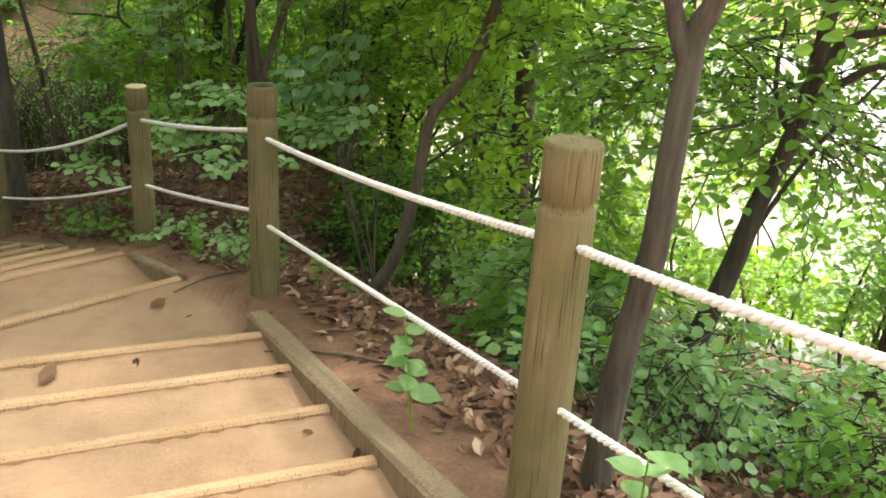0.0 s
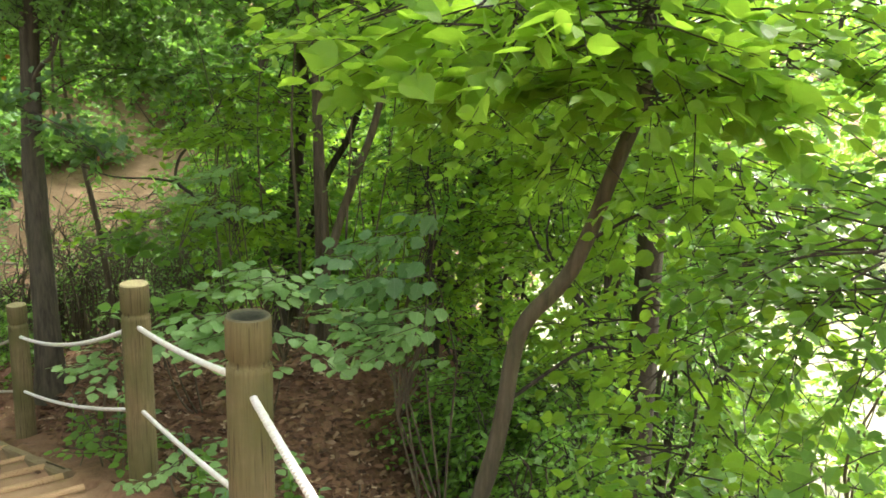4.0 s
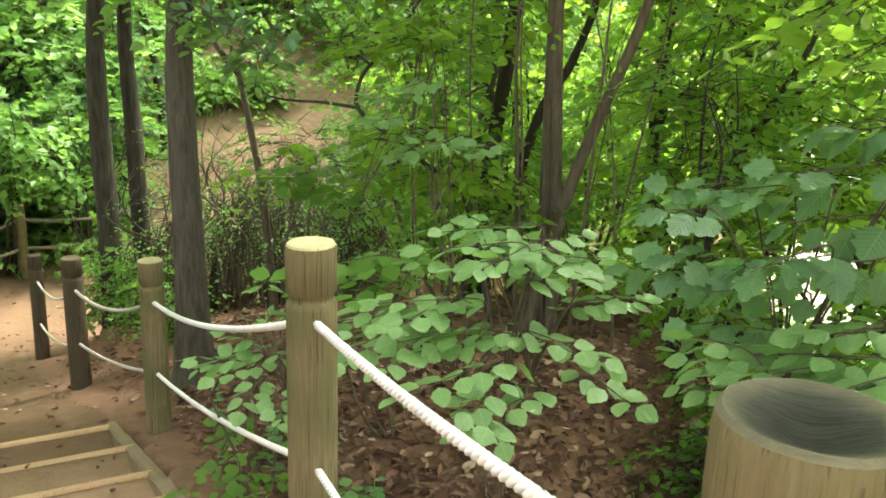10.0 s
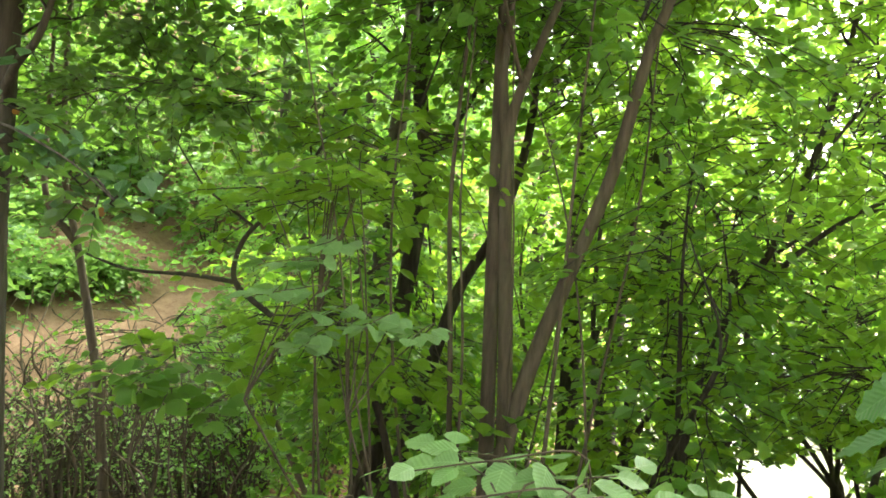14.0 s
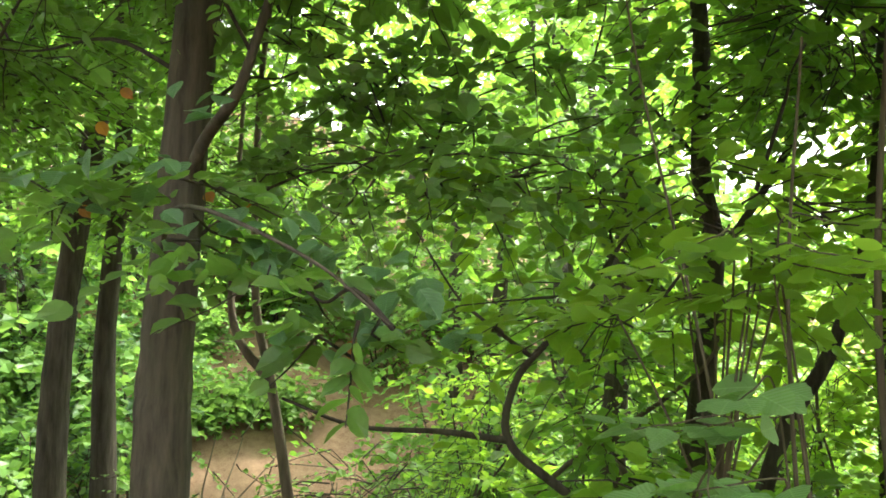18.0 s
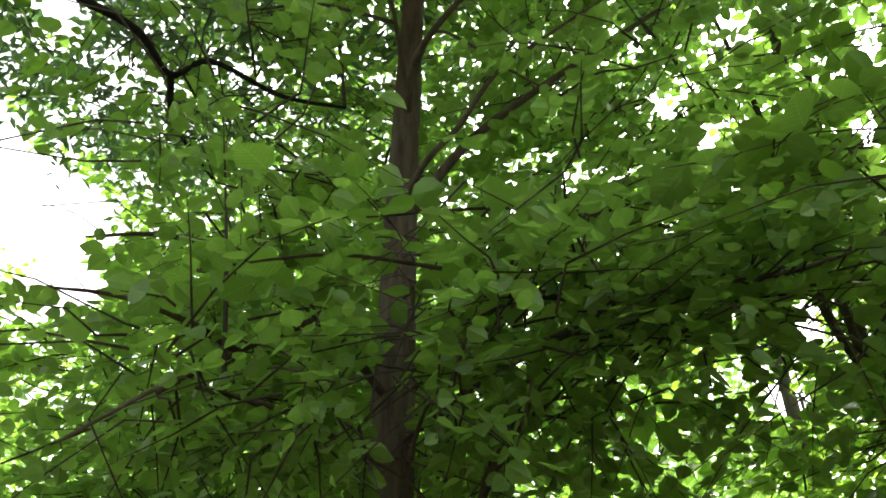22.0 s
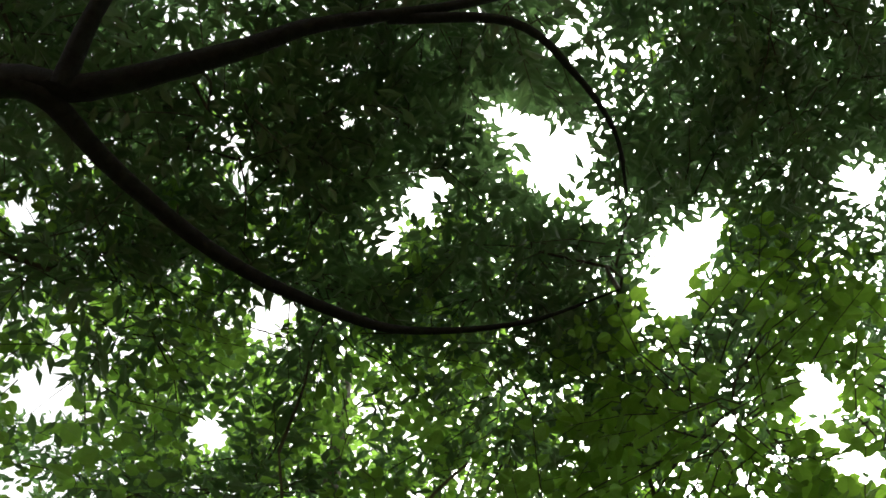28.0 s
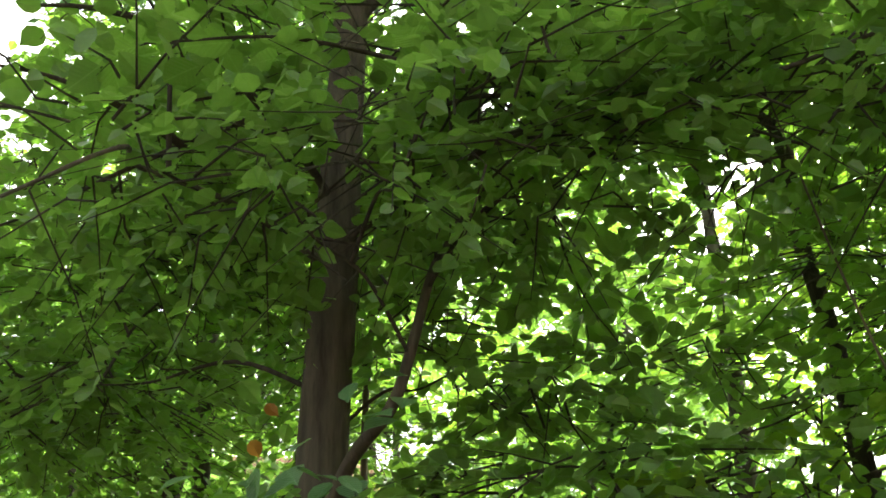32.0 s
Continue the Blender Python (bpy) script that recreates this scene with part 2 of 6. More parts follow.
duff = mix(nt, 0.5, ramp(nt, mid, [(0.3, (0.090, 0.044, 0.026)), (0.7, (0.215, 0.104, 0.058))]), ramp(nt, fine, [(0.3, (0.048, 0.032, 0.024)), (0.7, (0.240, 0.152, 0.096))]))
# brown trodden earth, darkened further to paint in the shade on the lower path
trodden_shade = mix(nt, 0.4, ramp(nt, mid, [(0.3, (0.082, 0.047, 0.024)), (0.7, (0.145, 0.092, 0.05))]), ramp(nt, fine, [(0.3, (0.068, 0.04, 0.022)), (0.75, (0.18, 0.117, 0.066))]))
sand = mix(nt, sep.outputs[2], sand, trodden_shade)
# soil of the bare slope, its colour darkened for the leaf shade on it
clear = mix(nt, 0.5, ramp(nt, mid, [(0.3, (0.12, 0.068, 0.04)), (0.7, (0.29, 0.195, 0.12))]), ramp(nt, fine, [(0.35, (0.07, 0.043, 0.028)), (0.7, (0.34, 0.24, 0.15))]))
edge = nt.nodes.new("ShaderNodeMath")
edge.operation = "ADD"
edge.use_clamp = True
soft = nt.nodes.new("ShaderNodeMath")
soft.operation, soft.inputs[1].default_value, soft.inputs[2].default_value = "MULTIPLY_ADD", 0.5, -0.25
nt.links.new(mid, soft.inputs[0])
nt.links.new(sep.outputs[0], edge.inputs[0])
nt.links.new(soft.outputs[0], edge.inputs[1])
col = mix(nt, edge.outputs[0], duff, sand)
col = mix(nt, sep.outputs[1], col, clear)
nt.links.new(col, b.inputs["Base Color"])
bump(nt, b, mix(nt, 0.5, fine, mid), 0.6, 0.02)

LITTER, nt, b = material("dead_leaf", 0.8, 0.25)
rnd = nt.nodes.new("ShaderNodeNewGeometry").outputs["Random Per Island"]
nt.links.new(ramp(nt, rnd, [(0.0, (0.055, 0.03, 0.018)), (0.45, (0.13, 0.068, 0.038)), (0.88, (0.2, 0.115, 0.068)), (1.0, (0.4, 0.29, 0.2))]), b.inputs["Base Color"])

WATER, nt, b = material("pond_water", 0.12, 0.5)
b.inputs["Base Color"].default_value = (0.2, 0.19, 0.13, 1)
b.inputs["IOR"].default_value = 1.33
bump(nt, b, noise_node(nt, 2.5, 4, stretch=(1, 2.2, 1)), 0.35, 0.05)


# ---- mesh helpers ----
def thing(name, label, category, at=(0, 0, 0), group="", kind=""):
    e = new(name)
    e.location = at
    return tagged(e, label, category, group, kind)


def mesh_object(name, verts, faces, mats, parent=None, label="", smooth=True, slots=None, kind=""):
    me = bpy.data.meshes.new(name)
    verts = np.asarray(verts, dtype=np.float32).reshape(-1, 3)
    if parent is not None:
        verts = verts - np.array(parent.matrix_basis.translation if parent.parent is None else parent.parent.matrix_basis.translation, dtype=np.float32)
    if isinstance(faces, np.ndarray):
        k = faces.shape[1]
        me.vertices.add(len(verts))
        me.vertices.foreach_set("co", verts.ravel())
        me.loops.add(faces.size)
        me.loops.foreach_set("vertex_index", faces.astype(np.int32).ravel())
        me.polygons.add(len(faces))
        me.polygons.foreach_set("loop_start", np.arange(0, faces.size, k, dtype=np.int32))
        me.update(calc_edges=True)
    else:
        me.from_pydata(verts.tolist(), [], faces)
    for m in (mats if isinstance(mats, (list, tuple)) else [mats]):
        me.materials.append(m)
    me.polygons.foreach_set("use_smooth", [smooth] * len(me.polygons))
    if slots is not None:
        me.polygons.foreach_set("material_index", slots)
    ob = new(name, me)
    if parent is not None:
        ob.parent = parent
    return tagged(ob, label, kind=kind)


def smooth_line(pts, per=5):
    """A Catmull-Rom curve through the points, each with any number of columns."""
    p = np.asarray(pts, dtype=float)
    if len(p) < 3:
        return np.array([p[0] + (p[-1] - p[0]) * k for k in np.linspace(0, 1, per + 1)])
    p = np.vstack([2 * p[0] - p[1], p, 2 * p[-1] - p[-2]])
    out = []
    for i in range(1, len(p) - 2):
        a, b_, c, d = p[i - 1], p[i], p[i + 1], p[i + 2]
        for u in np.arange(per) / per:
            out.append(0.5 * (2 * b_ + (c - a) * u + (2 * a - 5 * b_ + 4 * c - d) * u * u + (3 * b_ - a - 3 * c + d) * u ** 3))
    out.append(p[-2])
    return np.array(out)


def tube(line, radii, sides=8, wobble=0.0, cap=True):
    """Verts and quads of a round tube along a line."""
    line = np.asarray(line, dtype=float)
    n = len(line)
    tang = np.gradient(line, axis=0)
    tang /= np.linalg.norm(tang, axis=1)[:, None] + 1e-9
    ref = np.array([1.0, 0, 0]) if abs(tang[0][0]) < 0.8 else np.array([0, 1.0, 0])
    a = ref - tang * (tang @ ref)[:, None]
    a /= np.linalg.norm(a, axis=1)[:, None] + 1e-9
    b_ = np.cross(tang, a)
    ang = np.linspace(0, 2 * math.pi, sides, endpoint=False)
    r = np.broadcast_to(np.asarray(radii, dtype=float), (n,))[:, None] * (1 + wobble * RNG.uniform(-1, 1, (n, sides)))
    v = line[:, None, :] + r[..., None] * (np.cos(ang)[None, :, None] * a[:, None, :] + np.sin(ang)[None, :, None] * b_[:, None, :])
    i = np.arange((n - 1) * sides).reshape(n - 1, sides)
    j = np.roll(i, -1, axis=1)
    f = np.stack([i, j, j + sides, i + sides], -1).reshape(-1, 4)
    return v.reshape(-1, 3), f


def join(pieces):
    vs, fs, k = [], [], 0
    for v, f in pieces:
        vs.append(v)
        fs.append(f + k)
        k += len(v)
    return np.vstack(vs), np.vstack(fs)


LEAF_SHAPES = {
    # outline points across and along, with a raised edge, as a fan round the midrib
    "plain": (np.array([(0, 0, 0), (-0.31, 0.24, 0.07), (-0.33, 0.62, 0.08), (0, 1, -0.05), (0.33, 0.62, 0.08), (0.31, 0.24, 0.07)]),
              np.array([(0, 2, 1), (0, 3, 2), (0, 4, 3), (0, 5, 4)])),
    "disc": (np.array([(0, 0, 0), (-0.34, 0.16, 0.05), (-0.43, 0.48, 0.08), (-0.25, 0.82, 0.03), (0, 1.06, -0.07), (0.25, 0.82, 0.03), (0.43, 0.48, 0.08), (0.34, 0.16, 0.05)]),
             np.array([(0, 2, 1), (0, 3, 2), (0, 4, 3), (0, 5, 4), (0, 6, 5), (0, 7, 6)])),
    "far": (np.array([(0, 0, 0), (-0.4, 0.5, 0.09), (0, 1, -0.06), (0.4, 0.5, 0.09)]), np.array([(0, 2, 1), (0, 3, 2)])),
    "lance": (np.array([(0, 0, 0), (-0.19, 0.42, 0.05), (0, 0.5, -0.02), (0.19, 0.42, 0.05), (0, 1, -0.08)]),
              np.array([(0, 2, 1), (0, 3, 2), (1, 2, 4), (2, 3, 4)])),
    "round": (np.array([(0, 0.5, -0.03), (0, 0, 0), (-0.27, 0.1, 0.02), (-0.43, 0.38, 0.07), (-0.36, 0.68, 0.06), (-0.13, 0.9, 0.01), (0, 1.06, -0.07), (0.13, 0.9, 0.01), (0.36, 0.68, 0.06), (0.43, 0.38, 0.07), (0.27, 0.1, 0.02)]),
              np.array([(0, i, i + 1) for i in range(1, 10)] + [(0, 10, 1)])),
    "dead": (np.array([(0, 0, 0.05), (-0.2, 0.28, 0.16), (0.02, 0.5, 0.0), (0.24, 0.3, 0.12), (-0.21, 0.7, 0.2), (0.15, 0.78, 0.03), (-0.03, 1.05, 0.17)]),
             np.array([(0, 2, 1), (0, 3, 2), (1, 2, 4), (2, 3, 5), (2, 5, 6), (2, 6, 4)])),
}


def leaf_mesh(place, along, up, size, shape):
    """Many leaves at once: verts and triangles."""
    pts, tri = LEAF_SHAPES[shape]
    along = along / (np.linalg.norm(along, axis=1)[:, None] + 1e-9)
    side = np.cross(along, up)
    side /= np.linalg.norm(side, axis=1)[:, None] + 1e-9
    up = np.cross(side, along)
    s = size[:, None]
    v = place[:, None, :] + (pts[None, :, 0, None] * side[:, None, :] + pts[None, :, 1, None] * along[:, None, :] + pts[None, :, 2, None] * up[:, None, :]) * s[..., None]
    f = tri[None] + (np.arange(len(place)) * len(pts))[:, None, None]
    return v.reshape(-1, 3), f.reshape(-1, 3)


# wide gaps in the leaf roof, as directions from the place below it
UNDER = np.array((-3.0, 6.65, 1.0))
GAPS = [((0.11, 0.22, 0.97), 2.6), ((0.14, 0.28, 0.95), 2.2), ((0.15, 0.32, 0.94), 1.3), ((0.22, 0.39, 0.89), 2.2), ((0.18, 0.44, 0.88), 2.2), ((0.21, 0.14, 0.97), 1.5), ((-0.08, 0.26, 0.96), 1.3), ((-0.02, 0.24, 0.97), 1.5), ((-0.24, 0.28, 0.93), 1.4),
        ((-0.46, 0.23, 0.86), 1.8), ((-0.34, 0.36, 0.87), 1.3), ((0.26, 0.56, 0.79), 1.7), ((0.26, 0.63, 0.73), 2.0), ((0.39, 0.38, 0.84), 1.4), ((-0.40, 0.05, 0.91), 1.3), ((-0.53, 0.27, 0.80), 1.3), ((-0.59, 0.33, 0.73), 1.7), ((-0.69, 0.42, 0.58), 4.1), ((-0.69, 0.38, 0.62), 1.7), ((-0.69, 0.48, 0.54), 2.2),
        ((-0.10, 0.72, 0.69), 1.0), ((-0.08, 0.75, 0.65), 1.0), ((-0.01, 0.69, 0.72), 1.4), ((0.10, 0.74, 0.67), 1.3), ((0.07, 0.78, 0.62), 0.9), ((0.03, 0.46, 0.89), 1.2), ((-0.12, 0.65, 0.75), 0.9), ((-0.09, 0.91, 0.41), 1.3), ((-0.04, 0.88, 0.47), 1.4), ((-0.14, 0.89, 0.44), 1.0)]
GAP_WAY = np.array([g[0] for g in GAPS])
GAP_WAY /= np.linalg.norm(GAP_WAY, axis=1)[:, None]
GAP_WIDE = np.array([g[1] for g in GAPS])


def in_gap(p, ragged=True):
    d = p - UNDER
    r = np.linalg.norm(d, axis=1)
    d = d / r[:, None]
    off = np.degrees(np.arccos(np.clip(d @ GAP_WAY.T, -1, 1)))
    wave = 0.8 + 0.36 * np.sin(38 * d[:, 0] + 61 * d[:, 1]) + 0.34 * np.sin(97 * d[:, 0] - 83 * d[:, 1] + 2) if ragged else np.ones(len(p))
    hit = (off < GAP_WIDE[None, :] * wave[:, None]).any(axis=1)
    return hit & (r > 1.2) & (d[:, 2] > 0.175)


OVERHEAD = []


def before_limb(p):
    """Where leaves would hang right below a long limb: it keeps itself clear."""
    if not OVERHEAD:
        return np.zeros(len(p), dtype=bool)
    q = np.vstack(OVERHEAD) - UNDER
    r = np.linalg.norm(q, axis=1)
    d = p - UNDER
    s = np.linalg.norm(d, axis=1)
    near = (d / s[:, None]) @ (q / r[:, None]).T
    i = near.argmax(axis=1)
    return (near[np.arange(len(p)), i] > math.cos(radians(1.7))) & (s < r[i] + 0.1) & (d[:, 2] > 0.3 * s)


WALKED = np.array([r[1:4] for r in PATH])

# open lanes through the thicket where nothing grows: both ends, and the room at each
LANES = [((-1.05, 6.9, 0.42), (0.6, 17.5, -2.7), 0.14, 0.95), ((-0.62, 7.6, -0.02), (1.2, 14.2, -2.3), 0.1, 0.42),
         ((0.95, 3.5, 0.75), (4.8, 16.0, -3.4), 0.07, 0.55), ((1.5, 3.9, 0.2), (4.7, 10.5, -3.5), 0.1, 0.45), ((1.1, 4.4, 0.75), (5.6, 15.4, -3.2), 0.1, 0.8), ((0.8, 4.4, 0.6), (3.4, 13.6, -3.6), 0.08, 0.42),
         ((0.3, 4.9, 0.7), (1.6, 16.5, -3.4), 0.06, 0.3),
         ((0.2, 2.9, 1.5), (-0.1, 5.75, 0.75), 0.1, 0.16), ((0.2, 2.9, 1.3), (-0.3, 5.85, 0.0), 0.1, 0.16), ((0.2, 2.9, 1.6), (0.2, 5.8, 1.25), 0.1, 0.16),
         ((-2.5, 7.4, 1.1), (-2.96, 11.0, 2.4), 0.05, 0.17), ((-2.4, 7.4, 1.0), (-2.95, 11.0, 1.5), 0.05, 0.17), ((-1.7, 6.5, 0.9), (-3.02, 11.0, 0.55), 0.05, 0.15),
         ((-3.1, 7.6, 1.5), (-2.97, 11.05, 2.5), 0.05, 0.16), ((-3.1, 7.6, 1.6), (-2.96, 11.05, 3.2), 0.05, 0.16), ((-3.0, 7.6, 1.25), (-2.93, 11.05, 1.6), 0.05, 0.15),
         ((-9.75, 9.85, -1.7), (-10.6, 11.6, -1.9), 0.6, 0.6), ((-10.6, 11.6, -1.9), (-10.4, 13.1, -2.0), 0.6, 0.6), ((-10.4, 13.1, -2.0), (-9.6, 14.6, -2.1), 0.55, 0.5), ((-5.5, 8.2, -0.4), (-10.1, 13.0, -1.9), 0.15, 0.5),
         ((-2.2, 7.2, 0.75), (-3.3, 9.45, 0.38), 0.05, 0.12), ((-2.2, 7.2, 0.85), (-3.45, 9.42, 0.72), 0.05, 0.12),
         ((-0.4, 4.6, 0.1), (-0.75, 6.3, -0.55), 0.3, 0.45), ((-0.05, 3.6, 0.15), (-0.2, 5.2, -0.5), 0.3, 0.4)]


def in_lane(p):
    hit = np.zeros(len(p), dtype=bool)
    for a, b_, r0, r1 in LANES:
        a, d = np.array(a), np.array(b_) - np.array(a)
        u = np.clip((p - a) @ d / (d @ d), 0, 1)
        hit |= np.linalg.norm(p - a - u[:, None] * d, axis=1) < (r0 + (r1 - r0) * u) * (0.8 + 0.25 * np.sin(9.0 * p[:, 0] + 7.0 * p[:, 2]))
    return hit


def near_walk(p, room):
    return (np.linalg.norm(p[:, None, :] - WALKED[None, :, :], axis=2) < room).any(axis=1)


def sprays(centre, radii, count, leaf, shape, per=9, length=0.5, flat=0.75, room=0.75, droop=0.15):
    """Leafy twigs filling a clump: twig pieces and leaf arrays."""
    c, r = np.asarray(centre, float), np.asarray(radii, float)
    d = RNG.normal(size=(count, 3))
    d /= np.linalg.norm(d, axis=1)[:, None]
    start = c + d * r * (RNG.uniform(0.15, 1, count) ** 0.45)[:, None]
    way = d * np.array((1, 1, 1 - flat)) + RNG.normal(size=(count, 3)) * np.array((0.45, 0.45, 0.22)) + np.array((0, 0, -droop))
    way /= np.linalg.norm(way, axis=1)[:, None]
    ln = length * RNG.uniform(0.55, 1.2, count)
    tip = start + way * ln[:, None]
    ok = ~in_gap(start) & ~in_gap(tip) & ~near_walk(start, room) & ~near_walk(tip, room)
    start, way, ln = start[ok], way[ok], ln[ok]
    n = len(start)
    k = np.arange(per)
    u = ((k + 0.6) / per)[None, :] * np.ones((n, 1))
    side = np.cross(way, np.array((0, 0, 1.0)) + RNG.normal(size=(n, 3)) * 0.2)
    side /= np.linalg.norm(side, axis=1)[:, None] + 1e-9
    sign = np.where(k % 2 == 0, 1.0, -1.0)[None, :, None]
    bend = np.array((0, 0, -0.28))[None, None, :] * (u ** 2 * ln[:, None])[..., None]
    place = start[:, None, :] + way[:, None, :] * (u * ln[:, None])[..., None] + bend
    along = way[:, None, :] * 0.75 + side[:, None, :] * sign * 0.9 + RNG.normal(size=(n, per, 3)) * 0.22 + np.array((0, 0, -droop))
    up = np.array((0, 0, 1.0)) + RNG.normal(size=(n, per, 3)) * 0.55 - way[:, None, :] * 0.15
    size = leaf * RNG.uniform(0.6, 1.2, (n, per)) * np.where(u > 0.85, 0.75, 1)
    place, along, up, size = place.reshape(-1, 3), along.reshape(-1, 3), up.reshape(-1, 3), size.reshape(-1)
    ok = ~near_walk(place, room * 0.8) & ~in_gap(place) & ~before_limb(place) & ~in_lane(place)
    return start, way, ln, (place[ok], along[ok], up[ok], size[ok])


def twig_tubes(start, way, ln, hub, thick=0.004, every=1):
    """Thin three-sided twigs, each with a stalk that comes from the hub."""
    s = start[::every]
    w, l_ = way[::every], ln[::every]
    if len(s) == 0:
        return None
    hub = np.asarray(hub, float)
    root = s + (hub - s) * 0.45 + RNG.normal(size=s.shape) * 0.04
    ok = ~in_gap(root, False) & ~in_gap(s, False) & ~near_walk(root, 0.6) & ~in_lane(s) & ~in_lane(s + w * l_[:, None])
    s, w, l_, root = s[ok], w[ok], l_[ok], root[ok]
    if len(s) == 0:
        return None
    pts = np.stack([root, s, s + w * (l_ * 0.5)[:, None] + (0, 0, -0.04), s + w * l_[:, None] + np.array((0, 0, -1)) * (0.28 * l_)[:, None]], 1)
    rad = np.array((1.7, 1.2, 0.8, 0.4)) * thick
    a = np.cross(w, (0.3, 0.2, 1.0))
    a /= np.linalg.norm(a, axis=1)[:, None] + 1e-9
    b_ = np.cross(w, a)
    ang = np.array((0, 2.094, 4.189))
    off = np.cos(ang)[None, :, None] * a[:, None, :] + np.sin(ang)[None, :, None] * b_[:, None, :]
    v = pts[:, :, None, :] + rad[None, :, None, None] * off[:, None, :, :]
    i = np.arange(9).reshape(3, 3)
    j = np.roll(i, -1, axis=1)
    f = np.stack([i, j, j + 3, i + 3], -1).reshape(-1, 4)
    f = f[None] + (np.arange(len(s)) * 12)[:, None, None]
    return v.reshape(-1, 3), f.reshape(-1, 4)


ONE_LEAF = {}


def leaf_object(place, along, up, size, mat, parent):
    """One leaf as an object of its own, on a mesh shared by its kind."""
    if mat.name not in ONE_LEAF:
        v, f = leaf_mesh(np.zeros((1, 3)), np.array([(0, 1.0, 0)]), np.array([(0, 0, 1.0)]), np.ones(1), "round")
        me = bpy.data.meshes.new("leaf")
        me.from_pydata(v.tolist(), [], f.tolist())
        me.materials.append(mat)
        ONE_LEAF[mat.name] = me
    y = Vector(along).normalized()
    x = y.cross(Vector(up)).normalized()
    m = Matrix((x, y, x.cross(y))).transposed().to_4x4()
    ob = new("leaf", ONE_LEAF[mat.name])
    ob.parent = parent
    ob.matrix_basis = Matrix.Translation(Vector(place) - parent.location) @ m @ Matrix.Scale(float(size), 4)
    return ob


LOBES = {}


def broad_leaf_mesh(mat, lobed):
    """One broad leaf, folded along its midrib, with a toothed or lobed edge; base at the origin, one unit long."""
    key = (mat.name, lobed)
    if key not in LOBES:
        n = 9
        us = np.linspace(0, 1, n)
        half = (0.44 if lobed else 0.42) * np.sin(math.pi * us ** 0.72) ** 0.9 * (1 + (0.2 if lobed else 0.06) * np.where(np.arange(n) % 2 == 0, -1, 1))
        half[0] = half[-1] = 0.0
        mid = [(0, u, -0.1 * u * u) for u in us]
        edge_l = [(-w, u + 0.04, 0.1 * w - 0.12 * u * u - 0.1 * w * w) for u, w in zip(us[1:-1], half[1:-1])]
        edge_r = [(w, u + 0.04, 0.1 * w - 0.12 * u * u - 0.1 * w * w) for u, w in zip(us[1:-1], half[1:-1])]
        vs = mid + edge_l + edge_r
        fs = []
        for off, flip in ((n, 1), (2 * n - 2, -1)):
            fs.append((0, 1, off)[::flip])
            fs += [(i, i + 1, off + i, off + i - 1)[::flip] for i in range(1, n - 2)]
            fs.append((n - 2, n - 1, off + n - 3)[::flip])
        me = bpy.data.meshes.new("leaf")
        me.from_pydata(vs, [], fs)
        me.materials.append(mat)
        me.polygons.foreach_set("use_smooth", [True] * len(me.polygons))
        LOBES[key] = me
    return LOBES[key]


def compact(verts, faces):
    """Only the verts that the faces use."""
    used = sorted({i for f in faces for i in f})
    at = {k: i for i, k in enumerate(used)}
    return [verts[k] for k in used], [tuple(at[i] for i in f) for f in faces]


